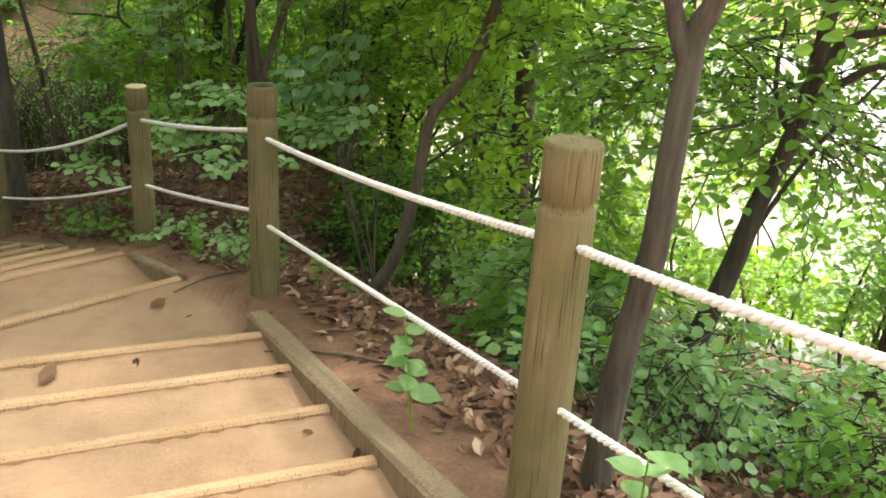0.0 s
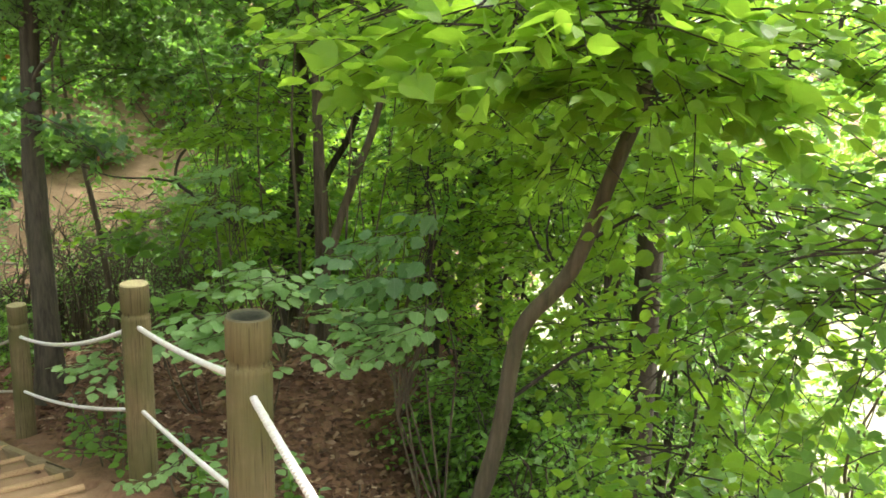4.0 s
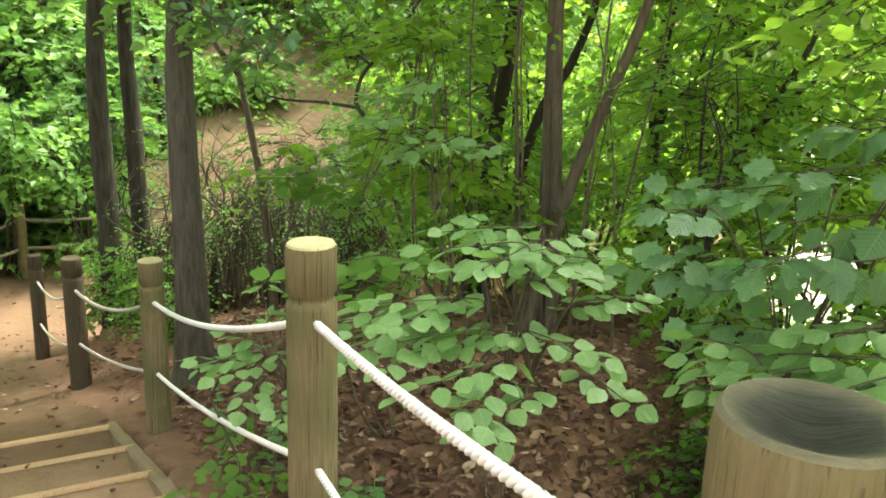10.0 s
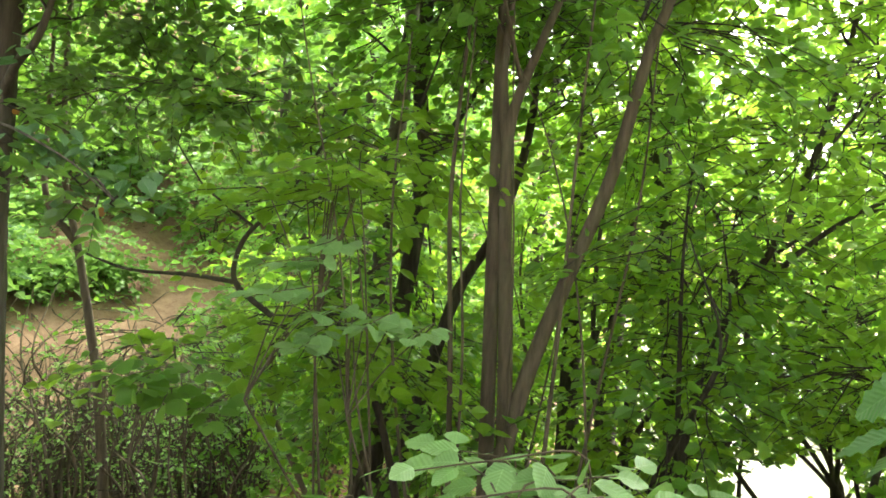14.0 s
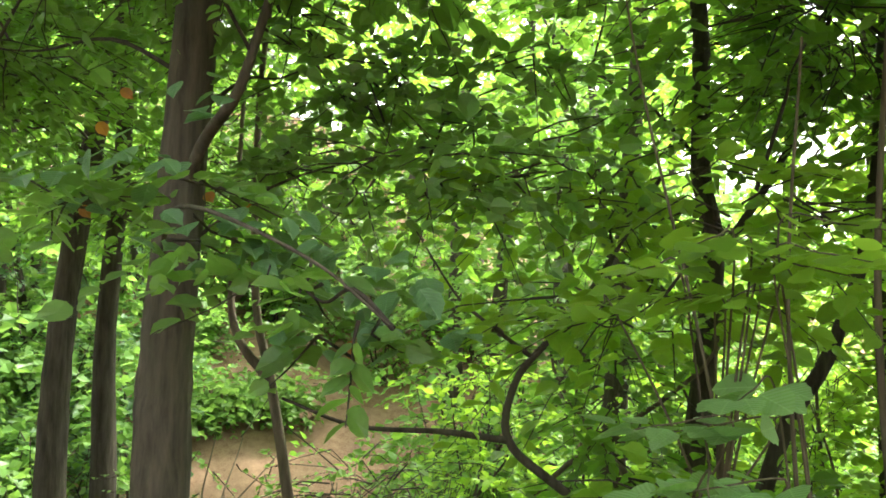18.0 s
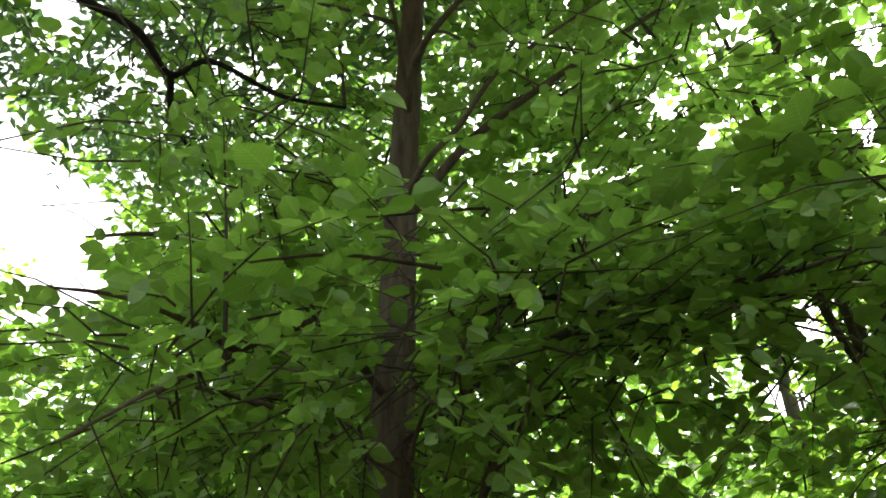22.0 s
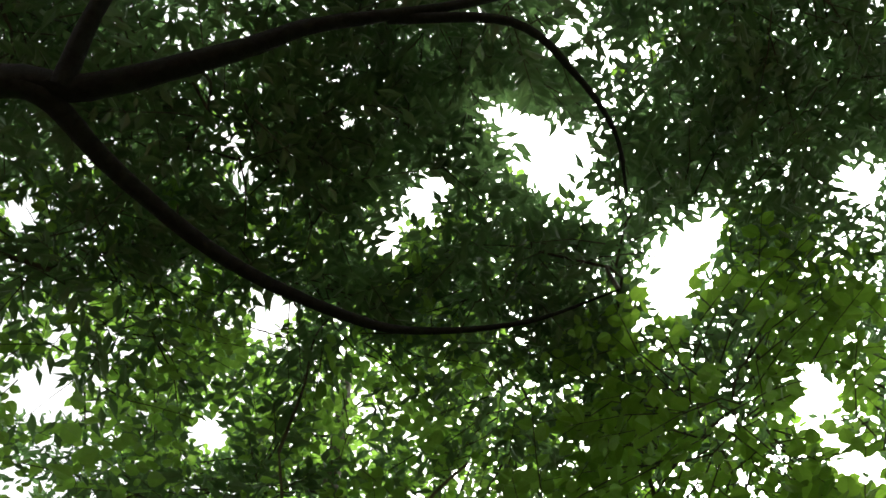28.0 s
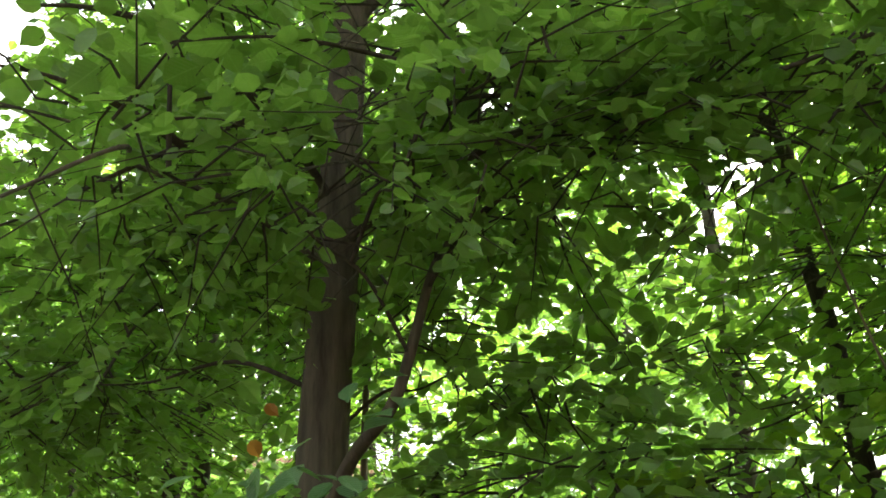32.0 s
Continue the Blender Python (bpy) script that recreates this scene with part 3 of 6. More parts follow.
def plant(name, label, category, stems, clumps, bark, leaf_mat, group="", shape="plain", sides=9, twigs=1, room=0.75, limbs=True, pick=0):
    """A tree or shrub. stems: (points, first radius, last radius); clumps: (centre, radii, sprays, leaf size[, length[, leaf shape]]).
    pick: how many of its leaves nearest to the path are objects of their own."""
    base = tuple(float(v) for v in stems[0][0][0])
    top = thing(name, label, category, base, group)
    lines = []
    for i, (pts, r0, r1) in enumerate(stems):
        line = smooth_line(pts, 6)
        u = np.linspace(0, 1, len(line))
        rad = r0 + (r1 - r0) * u ** 0.85
        if i == 0:
            low = line[:, 2] - line[0, 2]
            rad = rad * (1 + 0.55 * np.exp(-np.maximum(low, 0) / (2.2 * r0 + 0.02)))
        v, f = tube(line, rad, sides, 0.05)
        mesh_object("trunk" if i == 0 else "limb", v, f, bark, top)
        lines.append(line)
    every = np.vstack(lines)
    leaves, twig = [], []
    clumps = sorted(clumps, key=lambda q: np.linalg.norm(every - np.asarray(q[0], float), axis=1).min()) if limbs else clumps
    for cl in clumps:
        centre, radii, count, size = cl[:4]
        length = cl[4] if len(cl) > 4 else 0.5
        c = np.asarray(centre, float)
        if limbs:
            near = every[np.argmin(np.linalg.norm((every - c) * (1, 1, 1.4) + (0, 0, 0.4), axis=1))]
            gap = np.linalg.norm(near - c)
            q = [near, near * 0.6 + c * 0.4 + (0, 0, 0.1 * gap), near * 0.25 + c * 0.75 + RNG.normal(size=3) * 0.06 * gap, c + (c - near) * 0.2]
            if 0.25 < gap < 2.4 and not in_gap(smooth_line(q, 4), False).any():
                every = np.vstack([every, smooth_line(q, 4)[3:]])
                v, f = tube(smooth_line(q, 5), np.linspace(min(0.016, 0.004 + 0.006 * gap), 0.0025, 16), 6, 0.06)
                twig.append((v, f))
        form = cl[5] if len(cl) > 5 else shape
        s, w, l_, lf = sprays(c, radii, count, size, form, length=length, room=room)
        if pick and len(lf[0]):
            far = np.linalg.norm(lf[0][:, None, :] - WALKED[None, ::3, :], axis=2).min(axis=1)
            one = np.argsort(far)[:max(1, pick // len(clumps))]
            for k in one:
                leaf_object(lf[0][k], lf[1][k], lf[2][k], lf[3][k], leaf_mat, top)
            rest = np.setdiff1d(np.arange(len(far)), one)
            lf = tuple(q[rest] for q in lf)
        leaves.append(leaf_mesh(*lf, form))
        if twigs and len(s):
            twig.append(twig_tubes(s, w, l_, c, 0.0032 if size < 0.12 else 0.005, twigs))
    twig = [t for t in twig if t is not None]
    if twig:
        mesh_object("twig", *join(twig), BARK_DARK, top, kind="stuff")
    if leaves:
        mesh_object("crown", *join(leaves), leaf_mat, top, kind="stuff", smooth=False)
    return top


# ---- lie of the land ----
# fence posts: place and height of the ground at each
POSTS = [(2.75, -1.6, 1.02), (1.55, 0.55, 0.55), (0.395, 2.664, 0.105), (-0.873, 4.745, -0.237), (-2.028, 6.086, -0.572), (-4.154, 8.037, -1.41), (-5.86, 9.21, -1.93), (-7.44, 10.37, -2.4)]
LINE = np.array(POSTS + [(-8.3, 12.2, -2.72), (-8.0, 15.5, -2.75)])
ARC = np.concatenate([[0], np.cumsum(np.linalg.norm(np.diff(LINE[:, :2], axis=0), axis=1))])


def step01(v, a, b_):
    t = np.clip((v - a) / (b_ - a), 0, 1)
    return t * t * (3 - 2 * t)


def beside_fence(x, y):
    """For arrays of places: way along the fence, distance to its left, ground height at the fence."""
    best = np.full(x.shape, 1e9)
    along, left, base = np.zeros_like(x), np.zeros_like(x), np.zeros_like(x)
    for i in range(len(LINE) - 1):
        a, b_ = LINE[i], LINE[i + 1]
        d = b_[:2] - a[:2]
        ln = np.hypot(*d)
        raw = ((x - a[0]) * d[0] + (y - a[1]) * d[1]) / ln ** 2
        lo = -40.0 if i == 0 else 0.0
        u = np.clip(raw, lo, 1.0 if i < len(LINE) - 2 else 40.0)
        dx, dy = x - (a[0] + u * d[0]), y - (a[1] + u * d[1])
        dist = np.hypot(dx, dy)
        hit = dist < best
        best = np.where(hit, dist, best)
        s = np.sign((d[0] * (y - a[1]) - d[1] * (x - a[0])) + 1e-12)
        along = np.where(hit, ARC[i] + u * ln, along)
        left = np.where(hit, dist * s, left)
        base = np.where(hit, a[2] + np.clip(u, -2.5, 1) * (b_[2] - a[2]), base)
    return along, left, base


# the steps: close together at first, then a landing where the path bends with the fence
STEPS = []
ALONG = [0.55 + 0.44 * k for k in range(15)] + [8.0, 8.98, 9.5, 9.97, 10.44, 10.96, 11.65, 12.4]
for a in ALONG:
    i = int(np.searchsorted(ARC, a)) - 1
    u = (a - ARC[i]) / (ARC[i + 1] - ARC[i])
    p = LINE[i] + (LINE[i + 1] - LINE[i]) * u
    d = (LINE[i + 1] - LINE[i])[:2] / (ARC[i + 1] - ARC[i])
    ang = math.radians(205.0 + 21.8 * float(step01(a, 6.8, 8.0)))
    way = np.array((math.cos(ang), math.sin(ang)))
    right = p[:2] + np.array((-d[1], d[0])) * 0.16
    STEPS.append((a, right, way, p[2]))


def land(x, y, relief=True):
    along, left, base = beside_fence(x, y)
    # right of the fence: down to the pond, but level about the tall trees
    v = -left
    drop = np.interp(v, [0, 0.3, 1, 2, 4, 9, 14], [0, 0.03, 0.36, 0.75, 1.5, 3.4, 4.6])
    level = step01(along, ARC[4] - 0.2, ARC[4] + 1.6) * step01(-x, 0.5, 1.7)
    rise = 0.35 * step01(v, 0.1, 0.9) - 0.09 * np.maximum(v - 1.6, 0)
    right = base + np.where(level > 0, rise * level - drop * (1 - level), -drop)
    right = np.maximum(right, -4.7)
    # left: the path, then the bank
    wide = 2.05 + 1.5 * step01(along, ARC[5], ARC[7])
    bank = base + 0.42 * np.maximum(left - wide, 0) - 0.02 * np.maximum(left - wide - 4, 0) ** 1.5
    bank = np.minimum(bank, base + 2.6)
    z = np.where(left < 0, right, bank)
    # steps
    passed = np.zeros(x.shape, dtype=int)
    for a, rp, way, h in STEPS:
        passed += ((x - rp[0]) * (-way[1]) * -1 + (y - rp[1]) * way[0] * -1 > 0).astype(int)
    tops = np.array([s[3] for s in STEPS] + [STEPS[-1][3] - 0.06])
    lvl = tops[np.clip(passed, 0, len(STEPS))] - 0.006
    on = (left > 0.13) & (left < 2.05) & (along > STEPS[0][0]) & (along < STEPS[-1][0] + 0.2) & (passed < len(STEPS))
    z = np.where(on, lvl, z)
    # hillside ahead
    w = (x + 0.48) * -0.57 + (y - 3.34) * 0.82
    hill = 0.5 * np.maximum(w - 15.2, 0) * step01(-x, 2.5, 6)
    hill = np.minimum(hill, 7.5)
    z = np.where(hill > 0.01, np.maximum(z, -2.75) + hill, z)
    z = np.where((w > 20) & (x > -4), np.minimum(z, -4.7) + 0.09 * np.maximum(np.hypot(x, y) - 42, 0), z)
    if relief:
        r = np.array([noise.noise(Vector((p, q, 0.0))) * 0.5 + noise.noise(Vector((p * 3.1, q * 3.1, 5.0))) * 0.25 for p, q in zip(x.ravel() * 1.3, y.ravel() * 1.3)]).reshape(x.shape)
        z = z + r * np.where(on, 0.022, np.where((left > 0) & (left < wide), 0.04, 0.1))
    zone = step01(left, 0.02, 0.25) * (1 - step01(left, wide - 0.25, wide + 0.2)) * (along < ARC[-1] + 3)
    bare = step01(w, 13.8, 15.6) * step01(-x, 4, 6) * (1 - step01(w, 24, 30))
    return z, zone, bare


def ground_at(x, y):
    z, _, _ = land(np.array([float(x)]), np.array([float(y)]))
    return float(z[0])


def spaced(fine_lo, fine_hi, fine, far):
    core = np.arange(fine_lo, fine_hi, fine)
    grow = 0.4 * np.cumsum(1.13 ** np.arange(60))
    grow = grow[grow < far]
    return np.concatenate([(fine_lo - grow)[::-1], core, fine_hi + grow])


gx, gy = np.meshgrid(spaced(-8.0, 2.2, 0.044, 160), spaced(0.4, 11.0, 0.044, 160))
gz, gzone, gbare = land(gx, gy)
gi = np.arange(gx.size).reshape(gx.shape)
quads = np.stack([gi[:-1, :-1], gi[:-1, 1:], gi[1:, 1:], gi[1:, :-1]], -1).reshape(-1, 4)
ground = mesh_object("ground", np.stack([gx, gy, gz], -1).reshape(-1, 3), quads, SOIL)
tagged(ground, "sandy orange forest path and reddish leaf-strewn soil sloping down", "ground", kind="structure")
zone_at = ground.data.color_attributes.new("zone", "FLOAT_COLOR", "POINT")
# third channel: where the lower path takes the shade-darkened earth colour
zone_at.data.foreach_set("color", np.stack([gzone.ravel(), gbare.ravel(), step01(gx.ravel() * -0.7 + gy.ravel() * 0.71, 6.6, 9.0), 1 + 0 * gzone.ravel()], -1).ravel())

v, f = np.array([(-1.5, 4, -3.75), (90, 4, -3.75), (90, 90, -3.75), (-1.5, 90, -3.75)]), np.array([(0, 1, 2, 3)])
water = mesh_object("water", v, f, WATER, smooth=False)
tagged(water, "bright pond water below the wooded slope", "water", kind="structure")

# ---- rope fence along the path ----
def log_post(radius, height, groove, lean, worn):
    """Verts, faces and slots of a round log post with a turned groove and a chamfered end."""
    prof = [(radius * 1.02, -0.25), (radius * 1.03, 0.0), (radius, height * 0.45), (radius * 0.985, height - groove - 0.03), (radius * 0.98, height - groove - 0.014),
            (radius * 0.86, height - groove - 0.008), (radius * 0.86, height - groove + 0.008), (radius * 0.985, height - groove + 0.015), (radius * 0.98, height - 0.02),
            (radius * 0.955, height - 0.006), (radius * 0.9, height), (radius * 0.5, height - 0.004 - worn * 0.4), (radius * 0.12, height - 0.006 - worn)]
    sides = 28
    out = 1 + 0.02 * np.sin(np.arange(sides) * 2 * math.pi / sides * 2 + RNG.uniform(0, 6)) + RNG.uniform(-0.008, 0.008, sides)
    vs, fs, slots = [], [], []
    for r, z in prof:
        for k in range(sides):
            a = 2 * math.pi * k / sides
            vs.append((r * out[k] * math.cos(a) + lean[0] * z, r * out[k] * math.sin(a) + lean[1] * z, z))
    for i in range(len(prof) - 1):
        for k in range(sides):
            j = (k + 1) % sides
            fs.append((i * sides + k, i * sides + j, (i + 1) * sides + j, (i + 1) * sides + k))
            slots.append(1 if i >= 9 else 0)
    fs.append(tuple((len(prof) - 1) * sides + k for k in range(sides)))
    slots.append(1)
    return vs, fs, slots


def rope(a, b_, sag, parent, mat, strands=True, radius=0.0125):
    """A rope hanging between two holes; near ones are laid from three strands."""
    a, b_ = np.asarray(a, float), np.asarray(b_, float)
    ln = np.linalg.norm(b_ - a)
    if not strands:
        u = np.linspace(0, 1, 24)
        line = a + (b_ - a) * u[:, None] + np.outer(-4 * sag * u * (1 - u), (0, 0, 1))
        return mesh_object("rope", *tube(line, radius * 0.95, 7), mat, parent)
    u = np.linspace(0, 1, int(ln / 0.011))
    line = a + (b_ - a) * u[:, None] + np.outer(-4 * sag * u * (1 - u), (0, 0, 1))
    side = np.cross(b_ - a, (0, 0, 1))
    side /= np.linalg.norm(side)
    upw = np.cross(side, (b_ - a) / ln)
    pieces = []
    for k in range(3):
        ph = u * ln / 0.075 * 2 * math.pi + k * 2.0944
        pieces.append(tube(line + (np.outer(np.cos(ph), side) + np.outer(np.sin(ph), upw)) * radius * 0.52, radius * 0.56, 6))
    return mesh_object("rope", *join(pieces), mat, parent)


fence = thing("rope_fence", "log post fence with two white ropes beside the steps", "fence")
R_POST = 0.0735
DARK_ENDS = {3}
HOLES = []
for i, (x, y, z) in enumerate(POSTS):
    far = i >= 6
    lean = ((0, 0), (0.01, 0), (0.0, 0.0), (0.0, 0.0), (0.0, 0.0), (0.005, 0.0), (-0.01, 0.01), (0.01, 0))[i]
    h = 1.1
    vs, fs, slots = log_post(R_POST * (0.97, 1, 1.0, 1.0, 0.97, 0.98, 1.06, 0.9)[i], h, 0.15, lean, 0.02 if i in DARK_ENDS else -0.012 if i == 2 else 0.001)
    vs = [(p + x, q + y, r + z) for p, q, r in vs]
    body = [f for f, s in zip(fs, slots) if s == 0]
    end = [f for f, s in zip(fs, slots) if s == 1]
    post = mesh_object("post", *compact(vs, body), POST_SHADED if far else POST, fence, "weathered log post with a dark hollow end" if i in DARK_ENDS else "dark shaded log post" if far else "tan log post with a pale cut end")
    mesh_object("cut_end", *compact(vs, end), [ENDGRAIN_HOLLOW] * 2 if i in DARK_ENDS else [POST_SHADED] * 2 if far else [POST] * 2 if i == 2 else [ENDGRAIN] * 2, post, "dark hollowed log end" if i in DARK_ENDS else "greyed rounded log end" if i == 2 else "pale sawn log end", smooth=False, slots=[1 if k >= 56 else 0 for k in range(len(end))])
    HOLES.append(((x + lean[0] * 0.85, y + lean[1] * 0.85, z + h - (0.22 if i == 4 else 0.255)), (x, y, z + h - (0.66 if i == 4 else 0.705))))
for i in range(len(HOLES) - 1):
    (ua, la), (ub, lb) = HOLES[i], HOLES[i + 1]
    if i == 3:
        ua, la = (ua[0], ua[1], ua[2] + 0.035), (la[0], la[1], la[2] + 0.06)
    near = i < 6
    rope(ua, ub, (0.05, 0.035, 0.03, 0.02, 0.085, 0.11, 0.14)[i], fence, ROPE if i < 5 else ROPE_OLD, near)
    rope(la, lb, (0.03, 0.01, 0.0, 0.012, 0.05, 0.05, 0.1)[i], fence, ROPE if i < 5 else ROPE_OLD, near, 0.011)

# the fence on the outer side of the bend
far_fence = thing("far_rope_fence", "low fence of thin log posts and dusty ropes across the bend", "fence")
FAR_POSTS = [(-7.3, 6.6), (-8.7, 8.2), (-9.75, 9.85), (-10.64, 11.64), (-10.45, 13.1), (-9.6, 14.6), (-8.4, 15.6), (-6.9, 16.3)]
far_holes = []
for i, (x, y) in enumerate(FAR_POSTS):
    z = ground_at(x, y)
    h = 1.05
    vs, fs, slots = log_post(0.075, h, 0.14, (0, 0), 0.001)
    mesh_object("post", [(p + x, q + y, r + z) for p, q, r in vs], fs, [POST, ENDGRAIN], far_fence, slots=slots)
    far_holes.append(((x, y, z + h - 0.2), (x, y, z + h - 0.62)))
for (ua, la), (ub, lb) in zip(far_holes, far_holes[1:]):
    rope(ua, ub, 0.1, far_fence, ROPE_THICK, False, 0.026)
    rope(la, lb, 0.06, far_fence, ROPE_THICK, False, 0.026)

RNG = np.random.default_rng(100)
# ---- steps ----
def beam(a, b_, width, height, up=(0, 0, 1), rough=0.006):
    """A squared, worn timber between two points on its top's middle line, with chamfered edges."""
    a, b_ = np.asarray(a, float), np.asarray(b_, float)
    t = (b_ - a) / np.linalg.norm(b_ - a)
    s = np.cross(t, up)
    s /= np.linalg.norm(s)
    u = np.cross(s, t)
    c = min(0.012, width * 0.2)
    ring = [(-width / 2, -height), (width / 2, -height), (width / 2, -c), (width / 2 - c, 0), (0, 0.002), (-width / 2 + c, 0), (-width / 2, -c)]
    n = 15
    vs = []
    for k in range(n):
        p = a + (b_ - a) * k / (n - 1)
        for q, h in ring:
            j = RNG.uniform(-rough, rough, 2)
            vs.append(p + s * (q + j[0]) + u * (h + (j[1] if h > -0.02 else 0)))
    m = len(ring)
    fs = [(k * m + i, k * m + (i + 1) % m, (k + 1) * m + (i + 1) % m, (k + 1) * m + i) for k in range(n - 1) for i in range(m)]
    fs += [tuple(range(m))[::-1], tuple((n - 1) * m + i for i in range(m))]
    return np.array(vs), fs


stair = thing("garden_steps", "sandy earth steps edged with worn squared timbers", "steps", (STEPS[0][1][0], STEPS[0][1][1], STEPS[0][3]))
for a, rp, way, h in STEPS:
    p = np.array((*rp, h + 0.003)) + np.array((*way, 0)) * 0.03 + np.array((way[1], -way[0], 0)) * 0.012
    q = p + np.array((*way, 0)) * 1.86 + np.array((0, 0, RNG.uniform(-0.015, 0.015)))
    v, f = beam(p + (0, 0, 0.006), q + np.array((0, 0, 0.006)), RNG.uniform(0.05, 0.06), 0.13, rough=0.0006)
    mesh_object("step_timber", v, f, PLANK, stair, smooth=False)
for lo, hi in ((0.9, 2.9), (2.95, ARC[3] - 0.35), (8.1, 8.95), (ARC[4] + 0.95, ARC[5] + 0.55)):
    pts = []
    for a in (lo, hi):
        i = int(np.searchsorted(ARC, a)) - 1
        u = (a - ARC[i]) / (ARC[i + 1] - ARC[i])
        d = (LINE[i + 1] - LINE[i])[:2] / (ARC[i + 1] - ARC[i])
        p = LINE[i] + (LINE[i + 1] - LINE[i]) * u
        pts.append((p[0] - d[1] * 0.15, p[1] + d[0] * 0.15, p[2] + (0.035 if lo < 7 else 0.005)))
    v, f = beam(pts[0], pts[1], 0.1 if lo < 7 else 0.075, 0.14)
    mesh_object("side_timber", v, f, BEAM, stair, "greyed squared edging timber", smooth=False)

RNG = np.random.default_rng(101)
# ---- trees beside the path ----
def crown(axis, low, high, radius, n, count, leaf, size=0.62):
    """Clumps scattered round a stem between two heights, wider in the middle."""
    axis = np.asarray(axis, float)
    out = []
    for k in range(n):
        u = (k + RNG.uniform(0, 1)) / n
        z = low + (high - low) * u
        i = int(np.argmin(np.abs(axis[:, 2] - z)))
        a = k * 2.4 + RNG.uniform(-0.5, 0.5)
        r = radius * (0.35 + 0.65 * math.sin(math.pi * (0.12 + 0.8 * u))) * RNG.uniform(0.3, 1.0)
        out.append(((axis[i][0] + r * math.cos(a), axis[i][1] + r * math.sin(a), z), (size, size, size * 0.5), count, leaf))
    return out


def leafy_branch(pts, r0, r1, leaf, mat, parent, skip=0.1, single=True, step=0.115):
    """A limb with alternate side twigs, each set with broad leaves that hang level or droop a little."""
    line = smooth_line(pts, 8)
    mesh_object("limb", *tube(line, np.linspace(r0, r1, len(line)), 7, 0.08), BARK_DARK, parent)
    arc = np.concatenate([[0], np.cumsum(np.linalg.norm(np.diff(line, axis=0), axis=1))])
    twigs, spots = [], []
    side = 1
    for a in np.arange(skip * arc[-1], arc[-1], step):
        q = np.array([np.interp(a, arc, line[:, k]) for k in range(3)])
        d = np.array([np.interp(a + 0.05, arc, line[:, k]) for k in range(3)]) - np.array([np.interp(a - 0.05, arc, line[:, k]) for k in range(3)])
        d /= np.linalg.norm(d) + 1e-9
        s = np.cross(d, (0, 0, 1.0))
        side = -side
        way = d * 0.6 + s * side * RNG.uniform(0.5, 1.0) + np.array((0, 0, RNG.uniform(-0.15, 0.25)))
        way /= np.linalg.norm(way)
        ln = RNG.uniform(0.14, 0.34)
        tw = smooth_line([q, q + way * ln * 0.5 + (0, 0, 0.015), q + way * ln - (0, 0, 0.03)], 3)
        twigs.append(tube(tw, np.linspace(0.0028, 0.0012, len(tw)), 4))
        t_side = np.cross(way, (0, 0, 1.0))
        for k in range(5):
            u = (k + 0.8) / 5
            w2 = way * (0.5 + 0.8 * (u > 0.9)) + t_side * (1 if k % 2 else -1) * (0.8 if u < 0.9 else 0.1) + np.array((0, 0, RNG.uniform(-0.55, 0.0))) + RNG.normal(size=3) * 0.15
            spots.append((q + way * ln * u, w2, np.array((0, 0, 1.0)) + RNG.normal(size=3) * 0.45, leaf * RNG.uniform(0.5, 1.15)))
    mesh_object("twig", *join(twigs), BARK_DARK, parent, kind="stuff")
    place, along, up, size = (np.array([q[i] for q in spots]) for i in range(4))
    ok = ~in_gap(place) & ~near_walk(place, 0.7)
    place, along, up, size = place[ok], along[ok], up[ok], size[ok]
    if not single:
        return mesh_object("leaves", *leaf_mesh(place, along, up, size, "round"), mat, parent, kind="stuff", smooth=False)
    mesh = broad_leaf_mesh(mat, False)
    for p, d, n, z in zip(place, along, up, size):
        y = Vector(d).normalized()
        x = y.cross(Vector(n)).normalized()
        ob = new("leaf", mesh)
        ob.parent = parent
        ob.matrix_basis = Matrix.Translation(Vector(p) - parent.location) @ Matrix((x, y, x.cross(y))).transposed().to_4x4() @ Matrix.Scale(float(z), 4)


g = ground_at(-6.6, 5.1)
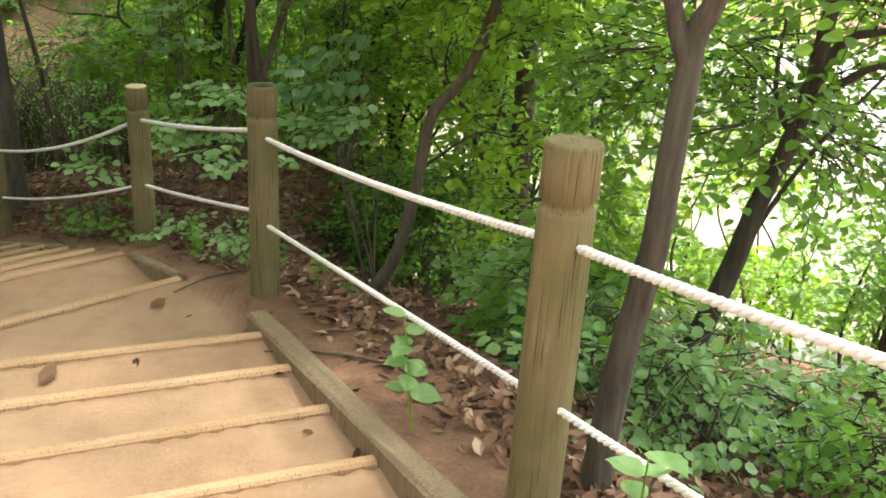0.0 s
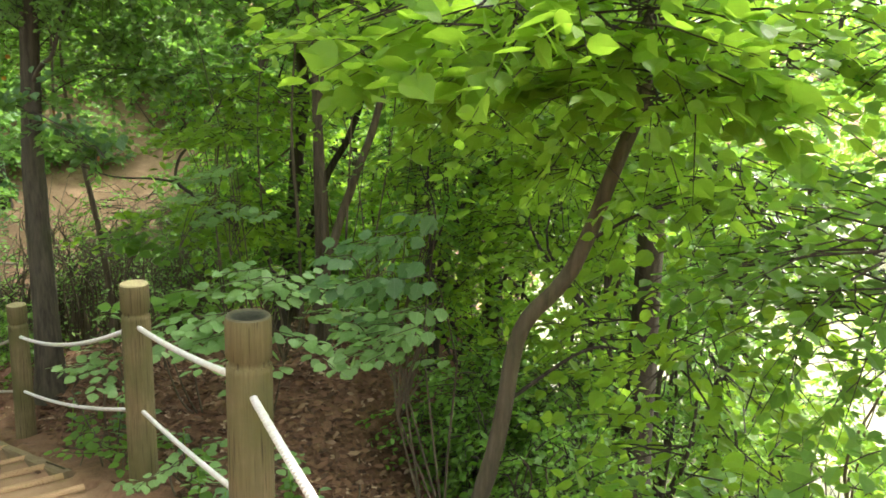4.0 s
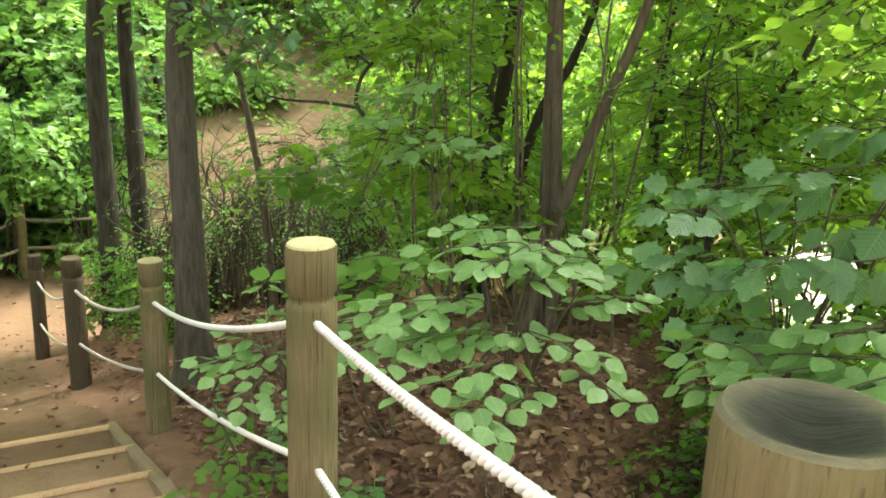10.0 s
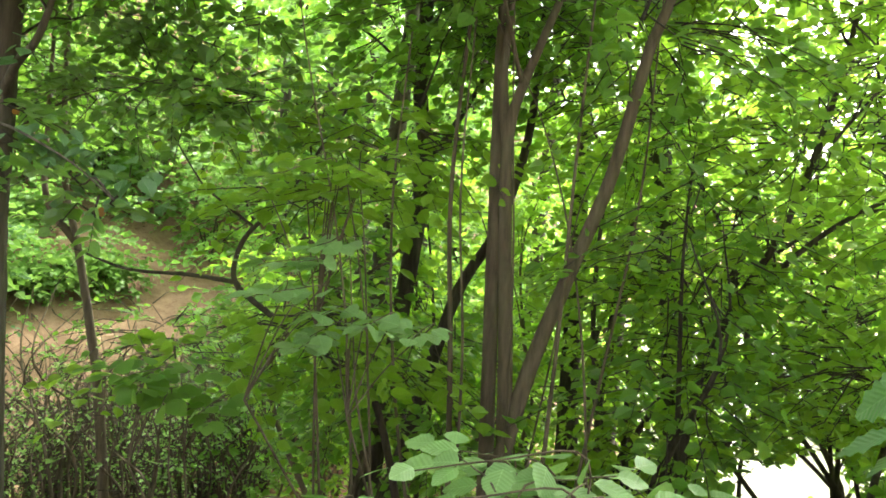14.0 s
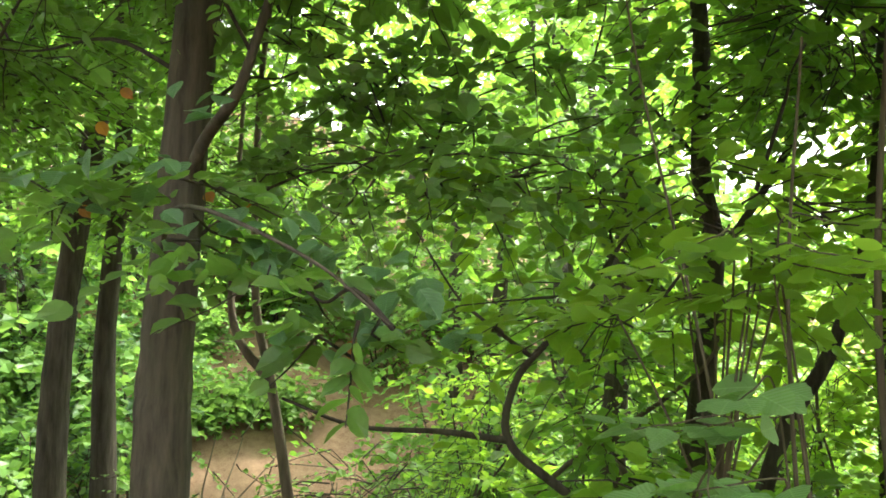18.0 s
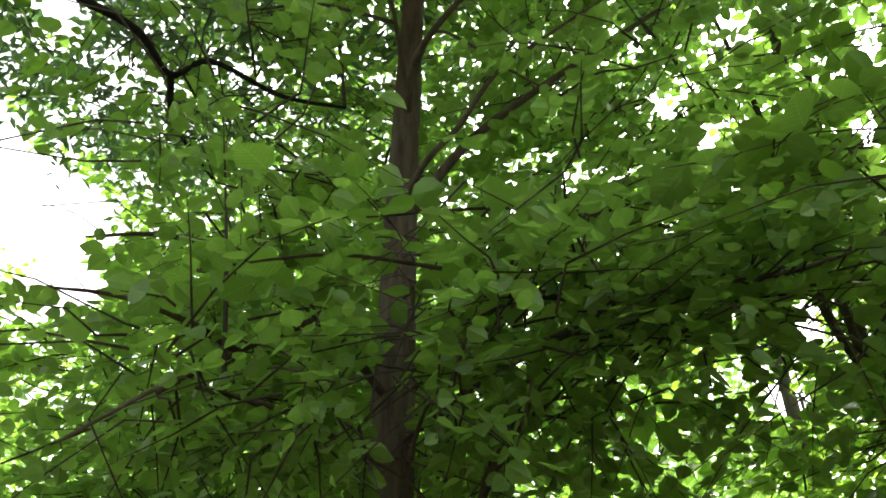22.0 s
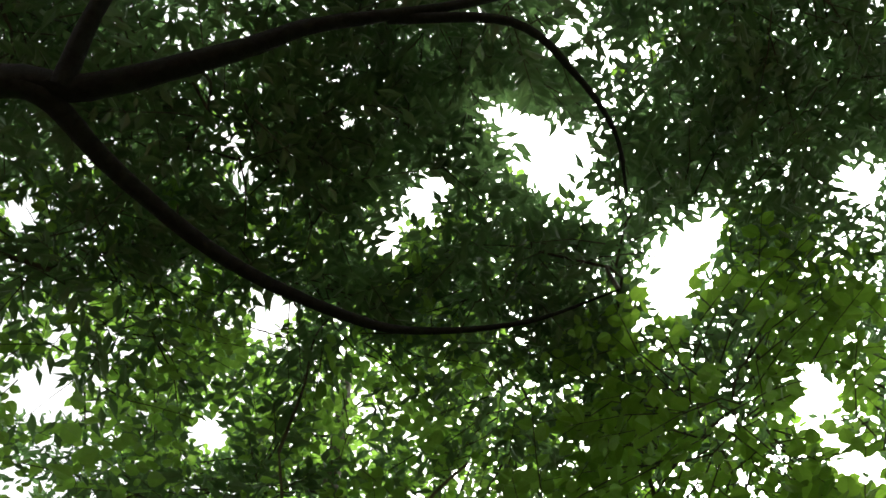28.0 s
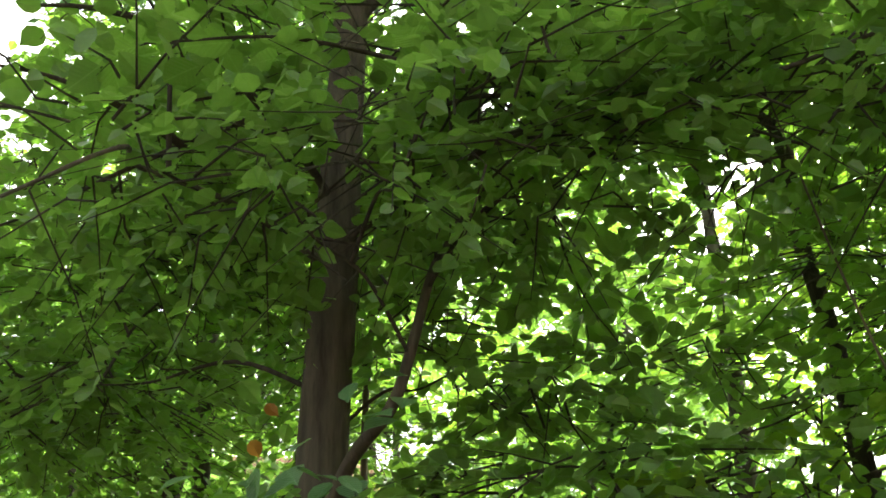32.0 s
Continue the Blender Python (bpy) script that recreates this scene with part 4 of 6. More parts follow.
SPREAD = [([(-6.6, 5.1, g - 0.2), (-6.55, 5.15, 0.6), (-6.3, 5.4, 2.4), (-5.20, 5.93, 3.05), (-4.75, 6.19, 3.74), (-4.15, 6.41, 4.04), (-3.92, 6.54, 4.06), (-3.42, 6.64, 4.09), (-3.14, 6.68, 4.13), (-2.65, 6.83, 4.19), (-1.94, 6.99, 4.42)], 0.12, 0.008),
       ([(-4.22, 6.38, 4.02), (-4.06, 6.50, 4.04), (-3.98, 6.82, 4.04), (-3.80, 7.27, 4.04), (-3.52, 7.65, 4.04), (-3.30, 7.83, 4.04), (-2.92, 7.99, 4.06), (-2.54, 8.06, 4.12)], 0.05, 0.004),
       ([(-6.3, 5.4, 2.6), (-5.43, 6.46, 3.20), (-5.28, 7.07, 3.66), (-5.09, 7.41, 3.74), (-4.77, 7.68, 3.74), (-4.34, 8.03, 3.74), (-3.95, 8.28, 3.74), (-3.64, 8.43, 3.74), (-3.23, 8.66, 3.75)], 0.045, 0.004),
       ([(-5.20, 7.26, 3.70), (-5.13, 7.52, 3.74), (-5.11, 7.76, 3.74), (-5.03, 8.02, 3.74), (-5.08, 8.25, 3.74), (-4.90, 8.29, 3.75), (-4.79, 8.60, 3.77), (-4.67, 8.89, 3.89)], 0.025, 0.008),
       ([(-5.08, 8.25, 3.74), (-5.26, 8.47, 3.74), (-5.36, 8.82, 3.74)], 0.016, 0.007),
       ([(-2.92, 6.76, 4.16), (-2.53, 6.95, 4.12), (-2.40, 7.20, 4.08), (-2.35, 7.45, 4.04), (-2.39, 7.68, 4.04)], 0.022, 0.006),
       ([(-3.99, 6.50, 4.04), (-3.76, 6.31, 4.15), (-3.46, 6.16, 4.27), (-3.00, 6.08, 4.42)], 0.04, 0.015)]
BIG_TOP = [(-4.46, 8.92, 2.11), (-4.44, 8.93, 2.67), (-4.41, 8.94, 3.28), (-4.38, 8.97, 3.97), (-4.35, 8.99, 4.53)]
OVERHEAD.extend([smooth_line([p for p in st[0] if p[2] > 3.2], 8) for st in SPREAD[:4]] + [smooth_line(BIG_TOP, 8)])
plant("young_tree", "slim grey forked tree close behind a fence post", "tree",
      [([(0.60, 2.91, -0.15), (0.61, 2.91, 0.11), (0.63, 2.91, 0.51), (0.67, 2.90, 0.85), (0.68, 2.90, 1.18), (0.69, 2.90, 1.43), (0.72, 2.88, 1.53), (0.75, 2.87, 1.75), (0.81, 2.97, 2.55), (0.91, 3.25, 4.06)], 0.052, 0.02),
       ([(0.68, 2.90, 1.37), (0.65, 2.90, 1.43), (0.61, 2.92, 1.56), (0.59, 2.93, 1.66), (0.53, 2.97, 1.89), (0.29, 3.25, 3.12)], 0.03, 0.012),
       ([(0.59, 2.93, 1.66), (0.50, 2.95, 1.68), (0.39, 2.97, 1.73), (0.10, 3.06, 1.89)], 0.012, 0.005)],
      crown([(0.8, 3.5, 2), (0.9, 3.7, 4)], 2.3, 4.3, 1.2, 12, 50, 0.085), BARK, LEAF)
plant("leaning_tree", "dark leaning forked tree above the pond", "tree",
      [([(1.25, 4.95, -1.3), (1.39, 4.87, -0.5), (1.51, 4.83, 0.06), (1.58, 4.81, 0.44), (1.66, 4.78, 0.77), (1.7, 4.76, 1.07), (1.72, 4.78, 1.4), (1.9, 5.0, 2.6), (2.0, 5.2, 4.2)], 0.07, 0.025),
       ([(1.7, 4.76, 1.04), (1.79, 4.73, 1.25), (1.93, 4.67, 1.31), (2.4, 4.6, 1.45)], 0.034, 0.01),
       ([(1.68, 4.77, 0.95), (1.83, 4.71, 1.08), (1.97, 4.65, 1.17), (2.5, 4.6, 1.3)], 0.028, 0.01),
       ([(1.45, 4.85, -0.2), (1.62, 4.95, 0.2), (1.85, 5.0, 0.65), (2.2, 5.1, 1.1)], 0.022, 0.008),
       ([(1.66, 4.78, 0.77), (1.58, 4.9, 1.0), (1.6, 5.0, 1.3)], 0.018, 0.008)],
      crown([(1.9, 5.4, 0.3), (1.9, 5.4, 1), (2.0, 5.6, 4)], 0.5, 4.2, 1.4, 26, 42, 0.075) + [((2.3, 5.6, 0.7), (0.6, 0.5, 0.4), 50, 0.075), ((1.2, 5.9, 0.9), (0.6, 0.5, 0.4), 50, 0.075)], BARK_DARK, LEAF)
RNG = np.random.default_rng(102)
plant("crooked_sapling", "crooked brown sapling leaning over the slope", "tree",
      [([(-0.52, 5.87, -0.95), (-0.51, 5.87, -0.79), (-0.33, 5.9, -0.5), (-0.24, 5.91, -0.2), (-0.18, 5.92, 0.1), (-0.12, 5.93, 0.5), (0.08, 5.94, 0.78), (0.22, 5.94, 1.19), (0.33, 5.95, 1.61), (0.25, 5.98, 2.1), (0.1, 6.1, 3.0)], 0.05, 0.026)],
      [((0.3, 5.7, 1.75), (0.75, 0.5, 0.35), 80, 0.08), ((-0.4, 6.0, 1.9), (0.6, 0.5, 0.35), 60, 0.08), ((0.8, 6.1, 1.1), (0.45, 0.45, 0.4), 50, 0.08), ((0.7, 6.5, 0.4), (0.6, 0.4, 0.5), 56, 0.08), ((0.0, 6.0, 2.8), (0.9, 0.8, 0.6), 90, 0.08), ((0.9, 6.0, 0.0), (0.6, 0.6, 0.4), 40, 0.08), ((0.0, 7.1, 1.75), (0.4, 0.35, 0.25), 40, 0.08), ((0.25, 7.15, 1.4), (0.4, 0.35, 0.2), 40, 0.08), ((0.5, 7.2, 1.6), (0.4, 0.35, 0.25), 40, 0.08), ((0.2, 6.9, 1.05), (0.4, 0.35, 0.2), 36, 0.08), ((0.6, 6.8, 1.1), (0.4, 0.35, 0.2), 36, 0.08), ((-0.3, 7.2, 1.3), (0.4, 0.35, 0.2), 36, 0.08), ((-0.05, 5.1, 1.78), (0.5, 0.35, 0.1), 34, 0.11, 0.36), ((-0.55, 5.55, 1.65), (0.35, 0.3, 0.1), 24, 0.11, 0.34), ((0.4, 5.3, 1.62), (0.4, 0.3, 0.12), 26, 0.105, 0.36)],
      BARK_RED, LEAF_YOUNG, shape="round", pick=240)
BIG = [(-4.44, 8.80, -1.42), (-4.45, 8.81, -1.11), (-4.48, 8.84, -0.12), (-4.51, 8.87, 0.53), (-4.50, 8.87, 0.81), (-4.49, 8.89, 1.29), (-4.46, 8.92, 2.11), (-4.44, 8.93, 2.67), (-4.41, 8.94, 3.28), (-4.38, 8.97, 3.97), (-4.35, 8.99, 4.53), (-4.26, 9.02, 5.65), (-4.21, 9.12, 7.13)]
RNG = np.random.default_rng(103)
tree_by_fence = plant("tall_tree", "tall straight grey-barked tree beside the rope fence", "tree",
      [(BIG, 0.118, 0.042),
       ([(-4.49, 8.89, 1.28), (-4.32, 8.79, 1.46), (-4.12, 8.67, 1.57), (-4.02, 8.70, 1.91), (-3.96, 8.73, 2.04), (-3.74, 8.84, 2.58)], 0.025, 0.007),
       ([(-4.46, 8.91, 2.11), (-4.58, 8.56, 2.21), (-4.63, 8.19, 2.16), (-4.39, 7.89, 1.97), (-4.51, 7.72, 1.79)], 0.012, 0.004),
       ([(-4.51, 8.88, 0.95), (-4.21, 8.47, 1.11), (-3.84, 8.09, 1.13), (-3.46, 7.95, 1.00), (-3.28, 7.95, 0.87)], 0.01, 0.002),
       ([(-4.45, 8.92, 2.21), (-3.93, 8.70, 2.24), (-3.59, 8.71, 2.32), (-3.37, 8.74, 2.34), (-3.09, 8.77, 2.30), (-2.72, 8.74, 2.32)], 0.016, 0.006),
       ([(-4.41, 8.94, 3.14), (-4.12, 9.02, 3.51), (-3.74, 9.21, 3.88), (-3.19, 9.40, 4.25)], 0.026, 0.01),
       ([(-4.38, 8.97, 3.79), (-4.58, 9.21, 4.25), (-4.86, 9.58, 4.81)], 0.022, 0.008),
       ([(-4.41, 8.94, 3.2), (-4.23, 8.80, 3.25), (-4.05, 8.76, 3.33), (-3.88, 8.77, 3.53), (-3.69, 8.83, 3.68), (-3.45, 8.95, 3.9)], 0.016, 0.006),
       ([(-4.39, 8.96, 3.7), (-4.22, 8.76, 3.82), (-3.98, 8.70, 3.96), (-3.80, 8.68, 4.03), (-3.61, 8.64, 4.23), (-3.41, 8.65, 4.38)], 0.018, 0.006),
       ([(-4.38, 8.97, 3.8), (-4.25, 8.63, 4.04), (-4.19, 8.40, 4.32), (-4.16, 8.28, 4.52)], 0.012, 0.005),
       ([(-4.38, 8.97, 3.9), (-4.15, 8.78, 3.95), (-3.99, 8.76, 3.78), (-3.86, 8.84, 3.62), (-3.69, 8.93, 3.45)], 0.01, 0.004)],
      [((-3.83, 8.1, 1.05), (0.12, 0.08, 0.03), 4, 0.07, 0.28, "round"), ((-3.56, 8.1, 0.97), (0.14, 0.08, 0.03), 5, 0.07, 0.28, "round"), ((-3.42, 8.07, 0.86), (0.12, 0.08, 0.03), 5, 0.072, 0.24, "round"), ((-4.12, 8.34, 1.24), (0.2, 0.15, 0.05), 7, 0.07, 0.3, "round"), ((-4.4, 8.24, 1.22), (0.2, 0.15, 0.06), 7, 0.07, 0.3, "round"), ((-3.6, 8.5, 2.1), (0.4, 0.2, 0.1), 16, 0.06, 0.32), ((-3.0, 8.6, 2.2), (0.4, 0.2, 0.1), 16, 0.06, 0.32),
       ((-3.3, 8.9, 2.3), (0.5, 0.4, 0.16), 60, 0.06), ((-2.7, 8.8, 2.4), (0.4, 0.4, 0.16), 44, 0.062), ((-3.9, 8.6, 2.2), (0.5, 0.35, 0.16), 50, 0.06), ((-4.6, 8.1, 2.2), (0.45, 0.4, 0.2), 50, 0.06)]
      + [((-4.16, 9.25, 1.84), (0.35, 0.25, 0.14), 26, 0.062, 0.34), ((-3.87, 9.26, 1.65), (0.35, 0.25, 0.14), 26, 0.062, 0.34), ((-3.63, 9.44, 1.79), (0.35, 0.25, 0.14), 26, 0.062, 0.34), ((-3.44, 9.28, 1.45), (0.35, 0.25, 0.14), 26, 0.062, 0.34), ((-4.01, 9.21, 1.41), (0.35, 0.25, 0.14), 26, 0.062, 0.34), ((-3.71, 9.21, 1.40), (0.35, 0.25, 0.14), 26, 0.062, 0.34), ((-4.40, 9.24, 2.00), (0.35, 0.25, 0.14), 26, 0.062, 0.34)]
      + [((RNG.uniform(-4.4, -2.6), RNG.uniform(8.1, 8.8), RNG.uniform(1.95, 2.7)), (0.4, 0.3, 0.16), 34, 0.054, 0.34) for k in range(6)] + [((RNG.uniform(-5.6, -3.2), RNG.uniform(9.3, 10.6), RNG.uniform(2.5, 5.2)), (0.5, 0.4, 0.2), 24, 0.08, 0.4) for k in range(24)] + [((RNG.uniform(-6.7, -5.1), RNG.uniform(8.7, 9.7), RNG.uniform(1.6, 3.4)), (0.5, 0.4, 0.22), 28, 0.07, 0.36) for k in range(14)] + [c for c in crown(BIG, 2.7, 7.6, 2.1, 42, 62, 0.066, 0.66) if c[0][2] > 5.0 or c[0][1] > (7.9 if c[0][0] < -3.7 else 8.5)], BARK, LEAF_CROWN, twigs=2, shape="disc")
for pts in ([(-4.45, 8.92, 2.35), (-4.5, 8.6, 2.52), (-4.66, 8.58, 2.54), (-4.85, 8.58, 2.53), (-5.11, 8.54, 2.46), (-5.36, 8.49, 2.37), (-5.74, 8.4, 2.28)],
            [(-4.85, 8.58, 2.53), (-4.95, 8.4, 2.6), (-5.05, 8.2, 2.62), (-5.2, 8.0, 2.6)], [(-4.5, 8.6, 2.52), (-4.55, 8.3, 2.62), (-4.7, 8.05, 2.62), (-4.85, 7.9, 2.58)]):
    leafy_branch(pts, 0.016, 0.004, 0.072, LEAF_NEAR, tree_by_fence, skip=0.1, single=False)
for x, y, z in ((-4.41, 8.5, 1.55), (-3.98, 8.44, 1.14), (-4.09, 8.49, 1.23), (-4.48, 8.44, 1.2), (-3.5, 8.23, 0.84), (-3.93, 8.47, 1.21), (-4.3, 8.3, 1.4)):
    leaf_object((x, y, z), (RNG.uniform(-1, 1), RNG.uniform(-1, 1), -0.8), (0.3, -1, 0.5), 0.042, AUTUMN, tree_by_fence)
# sprays in the bluish leaf colour, which paints the sky's sheen on them
for x, y, z in ((-3.88, 8.07, 1.10), (-3.75, 8.17, 1.04), (-3.70, 8.21, 1.03), (-3.61, 8.26, 1.03), (-3.52, 8.31, 0.98), (-3.54, 8.25, 0.87), (-3.41, 8.31, 0.95), (-3.36, 8.27, 0.86), (-3.72, 8.19, 1.04), (-3.61, 8.26, 0.94), (-4.26, 8.11, 1.24), (-4.06, 8.15, 1.29), (-3.99, 8.29, 1.46), (-3.70, 8.2, 1.13), (-4.12, 8.34, 1.26), (-4.4, 8.24, 1.22)):
    for k in range(6):
        p = np.array((x, y, z)) + RNG.normal(size=3) * (0.07, 0.05, 0.035)
        leaf_object(p, (RNG.normal() * 0.6 + 0.3, RNG.normal() * 0.4 - 0.3, RNG.uniform(-0.7, -0.1)), (RNG.normal() * 0.3, RNG.normal() * 0.3 - 0.25, 1.0), RNG.uniform(0.05, 0.085), LEAF_BLUE, tree_by_fence)
RNG = np.random.default_rng(104)
for pts, r, lab in (([(-7.1, 11.05, -2.75), (-7.12, 11.08, -1.34), (-7.15, 11.08, 0.0), (-7.12, 11.1, 0.97), (-7.0, 11.18, 2.2), (-6.85, 11.32, 3.6), (-6.95, 11.3, 4.6), (-7.1, 11.4, 6.4)], 0.14, "dark rough-barked trunk behind the rope fence"),
                    ([(-7.0, 11.45, -2.75), (-7.03, 11.44, -0.3), (-7.05, 11.42, 0.8), (-7.0, 11.46, 2.4), (-7.2, 11.5, 4.0), (-7.3, 11.7, 6.0)], 0.11, "slimmer dark trunk next to another")):
    plant("dark_tree", lab, "tree", [(pts, r, 0.03), ([pts[-3], (-6.62, 11.5, 4.12), (-6.4, 11.6, 4.9)], 0.04, 0.012)], crown(pts, 1.6, 6.4, 1.9, 20, 62, 0.085, 0.75), BARK_DARK, LEAF, group="dark trunks behind the fence")
RNG = np.random.default_rng(105)
SHOOTS = []
for k in range(5):
    sx, sy = -2.05 + RNG.normal() * 0.3, 9.2 + RNG.normal() * 0.25
    dx, dy = RNG.normal(size=2) * 0.16
    hh = RNG.uniform(1.2, 3.0)
    SHOOTS.append(([(sx, sy, -1.0), (sx + dx * 0.5 + RNG.normal() * 0.05, sy + dy * 0.5, -0.3 + 0.3 * hh), (sx + dx + RNG.normal() * 0.07, sy + dy, -0.3 + 0.7 * hh), (sx + dx * 2.0 + RNG.normal() * 0.05, sy + dy * 2, -0.3 + hh)], RNG.uniform(0.004, 0.009), 0.002))
cluster = plant("many_stemmed_tree", "cluster of upright pale stems and thin shoots", "tree",
      [([(-2.12, 9.3, -1.0), (-2.13, 9.3, -0.4), (-2.14, 9.3, 0.1), (-2.16, 9.3, 0.95), (-2.17, 9.3, 1.8), (-2.15, 9.4, 2.8), (-2.0, 9.6, 4.4)], 0.048, 0.016),
       ([(-2.02, 9.2, -1.0), (-2.05, 9.2, 0.1), (-2.09, 9.2, 0.8), (-2.1, 9.2, 1.25), (-2.05, 9.2, 1.48), (-1.96, 9.2, 1.72), (-1.7, 9.3, 2.5), (-1.5, 9.5, 3.8)], 0.042, 0.012),
       ([(-2.1, 9.2, 1.2), (-2.14, 9.22, 1.5), (-2.12, 9.25, 2.0), (-2.1, 9.3, 3.0)], 0.03, 0.01),
       ([(-2.2, 9.18, -0.9), (-1.98, 9.2, 0.08), (-1.8, 9.2, 0.62), (-1.63, 9.2, 1.1), (-1.5, 9.18, 1.65), (-1.4, 9.17, 1.95), (-1.2, 9.3, 2.8), (-1.0, 9.5, 3.6)], 0.045, 0.014),
       ([(-2.3, 9.35, -0.9), (-2.33, 9.3, 0.2), (-2.36, 9.25, 1.0), (-2.3, 9.25, 1.9), (-2.2, 9.3, 2.8)], 0.016, 0.006),
       ([(-1.9, 9.1, -0.9), (-1.82, 9.05, 0.3), (-1.78, 9.05, 1.2), (-1.72, 9.05, 2.2)], 0.012, 0.005),
       ([(-1.8, 9.3, -0.9), (-1.62, 9.25, 0.2), (-1.5, 9.25, 1.0), (-1.45, 9.3, 1.9)], 0.01, 0.004),
       ([(-2.4, 9.2, -0.9), (-2.55, 9.15, 0.0), (-2.6, 9.1, 0.9), (-2.55, 9.1, 1.7)], 0.01, 0.004),
       ([(-2.25, 9.1, -0.9), (-2.23, 9.05, 0.2), (-2.28, 9.05, 1.0), (-2.25, 9.05, 1.8)], 0.008, 0.004),
       ([(-2.05, 9.2, 1.48), (-2.2, 8.7, 2.1), (-2.45, 8.2, 2.42), (-2.62, 7.95, 2.42), (-2.7, 7.84, 2.36), (-2.74, 7.8, 2.28)], 0.01, 0.002)] + SHOOTS,
      crown([(-1.9, 9.5, 1), (-1.8, 9.7, 5)], 1.7, 4.6, 1.3, 14, 44, 0.08), BARK_RED, LEAF, shape="disc")
for x, y, z in ((-2.76, 7.82, 2.28), (-2.69, 7.78, 2.23), (-2.68, 7.80, 2.35), (-2.76, 7.84, 2.36), (-2.65, 7.89, 2.40), (-2.73, 7.90, 2.30)):
    leaf_object((x, y, z), (RNG.normal() * 0.6, RNG.normal() * 0.6 - 0.3, -0.25), (RNG.normal() * 0.2, -0.2 + RNG.normal() * 0.2, 1.0), RNG.uniform(0.065, 0.085), LEAF_YOUNG, cluster)
RNG = np.random.default_rng(106)
bent = plant("bent_tree", "dark bent trunk rising through the thicket", "tree",
      [([(-3.25, 11.15, -1.6), (-3.14, 11.16, -0.64), (-3.0, 11.19, 0.47), (-2.92, 11.2, 1.25), (-2.98, 11.2, 1.7), (-2.97, 11.2, 2.4), (-3.0, 11.2, 2.9), (-2.95, 11.2, 3.5), (-2.87, 10.8, 4.3), (-2.8, 10.3, 5.4)], 0.075, 0.028),
       ([(-2.92, 11.2, 1.25), (-2.75, 11.15, 1.45), (-2.5, 11.1, 1.9), (-2.3, 11.0, 2.6)], 0.03, 0.01),
       ([(-2.97, 11.2, 2.9), (-3.1, 10.8, 3.4), (-3.05, 10.2, 4.0), (-3.1, 9.8, 4.6)], 0.03, 0.01),
       ([(-2.9, 11.0, 3.9), (-2.8, 10.3, 4.1), (-2.75, 9.6, 4.3), (-2.68, 9.1, 4.5)], 0.026, 0.01),
       ([(-2.95, 11.2, 1.7), (-3.2, 11.0, 2.0), (-3.5, 10.9, 2.2)], 0.014, 0.005)],
      crown([(-2.6, 10.8, 1), (-2.4, 10.5, 5)], 1.9, 6.0, 1.7, 24, 46, 0.09), BARK_DARK, LEAF)
REACHING = [([(-2.97, 11.2, 2.9), (-3.0, 11.04, 3.2), (-3.02, 10.41, 3.14), (-3.19, 9.75, 2.9), (-3.3, 9.33, 2.62), (-3.49, 9.03, 2.48), (-3.6, 8.83, 2.38), (-3.69, 8.69, 2.38), (-3.79, 8.55, 2.34), (-3.9, 8.44, 2.25)], 0.03, 0.005),
            ([(-3.02, 10.41, 3.14), (-2.84, 9.69, 2.97), (-3.01, 9.36, 2.75), (-3.19, 9.12, 2.57), (-3.38, 8.94, 2.47), (-3.57, 8.8, 2.43)], 0.018, 0.005),
            ([(-3.49, 9.03, 2.48), (-3.72, 8.7, 2.44), (-3.95, 8.41, 2.42), (-4.2, 8.2, 2.44), (-4.5, 8.02, 2.4)], 0.012, 0.003),
            ([(-3.3, 9.33, 2.62), (-3.16, 8.95, 2.5), (-3.1, 8.6, 2.42), (-3.04, 8.3, 2.36)], 0.012, 0.003),
            ([(-3.19, 9.75, 2.9), (-3.5, 9.2, 2.92), (-3.85, 8.7, 2.8), (-4.15, 8.3, 2.62)], 0.012, 0.003),
            ([(-3.69, 8.87, 2.45), (-3.75, 9.05, 2.26), (-3.74, 9.15, 2.06), (-3.68, 9.19, 1.87)], 0.006, 0.002)]
for i, (pts, r0, r1) in enumerate(REACHING):
    leafy_branch(pts, r0, r1, 0.115, LEAF_NEAR, bent, skip=0.42 if i < 2 else 0.12, single=i < 4)
plant("slanting_tree", "dark slanting trunk behind the pale cluster", "tree",
      [([(-3.1, 10.9, -1.4), (-2.86, 10.96, -0.51), (-2.62, 10.99, 0.34), (-2.38, 11.02, 0.79), (-2.2, 11.03, 1.4), (-2.12, 11.03, 2.35), (-2.0, 11.2, 3.6)], 0.055, 0.018)],
      crown([(-2.0, 11.4, 1), (-1.8, 11.6, 4)], 1.6, 4.2, 1.2, 9, 44, 0.09), BARK_DARK, LEAF_YOUNG)
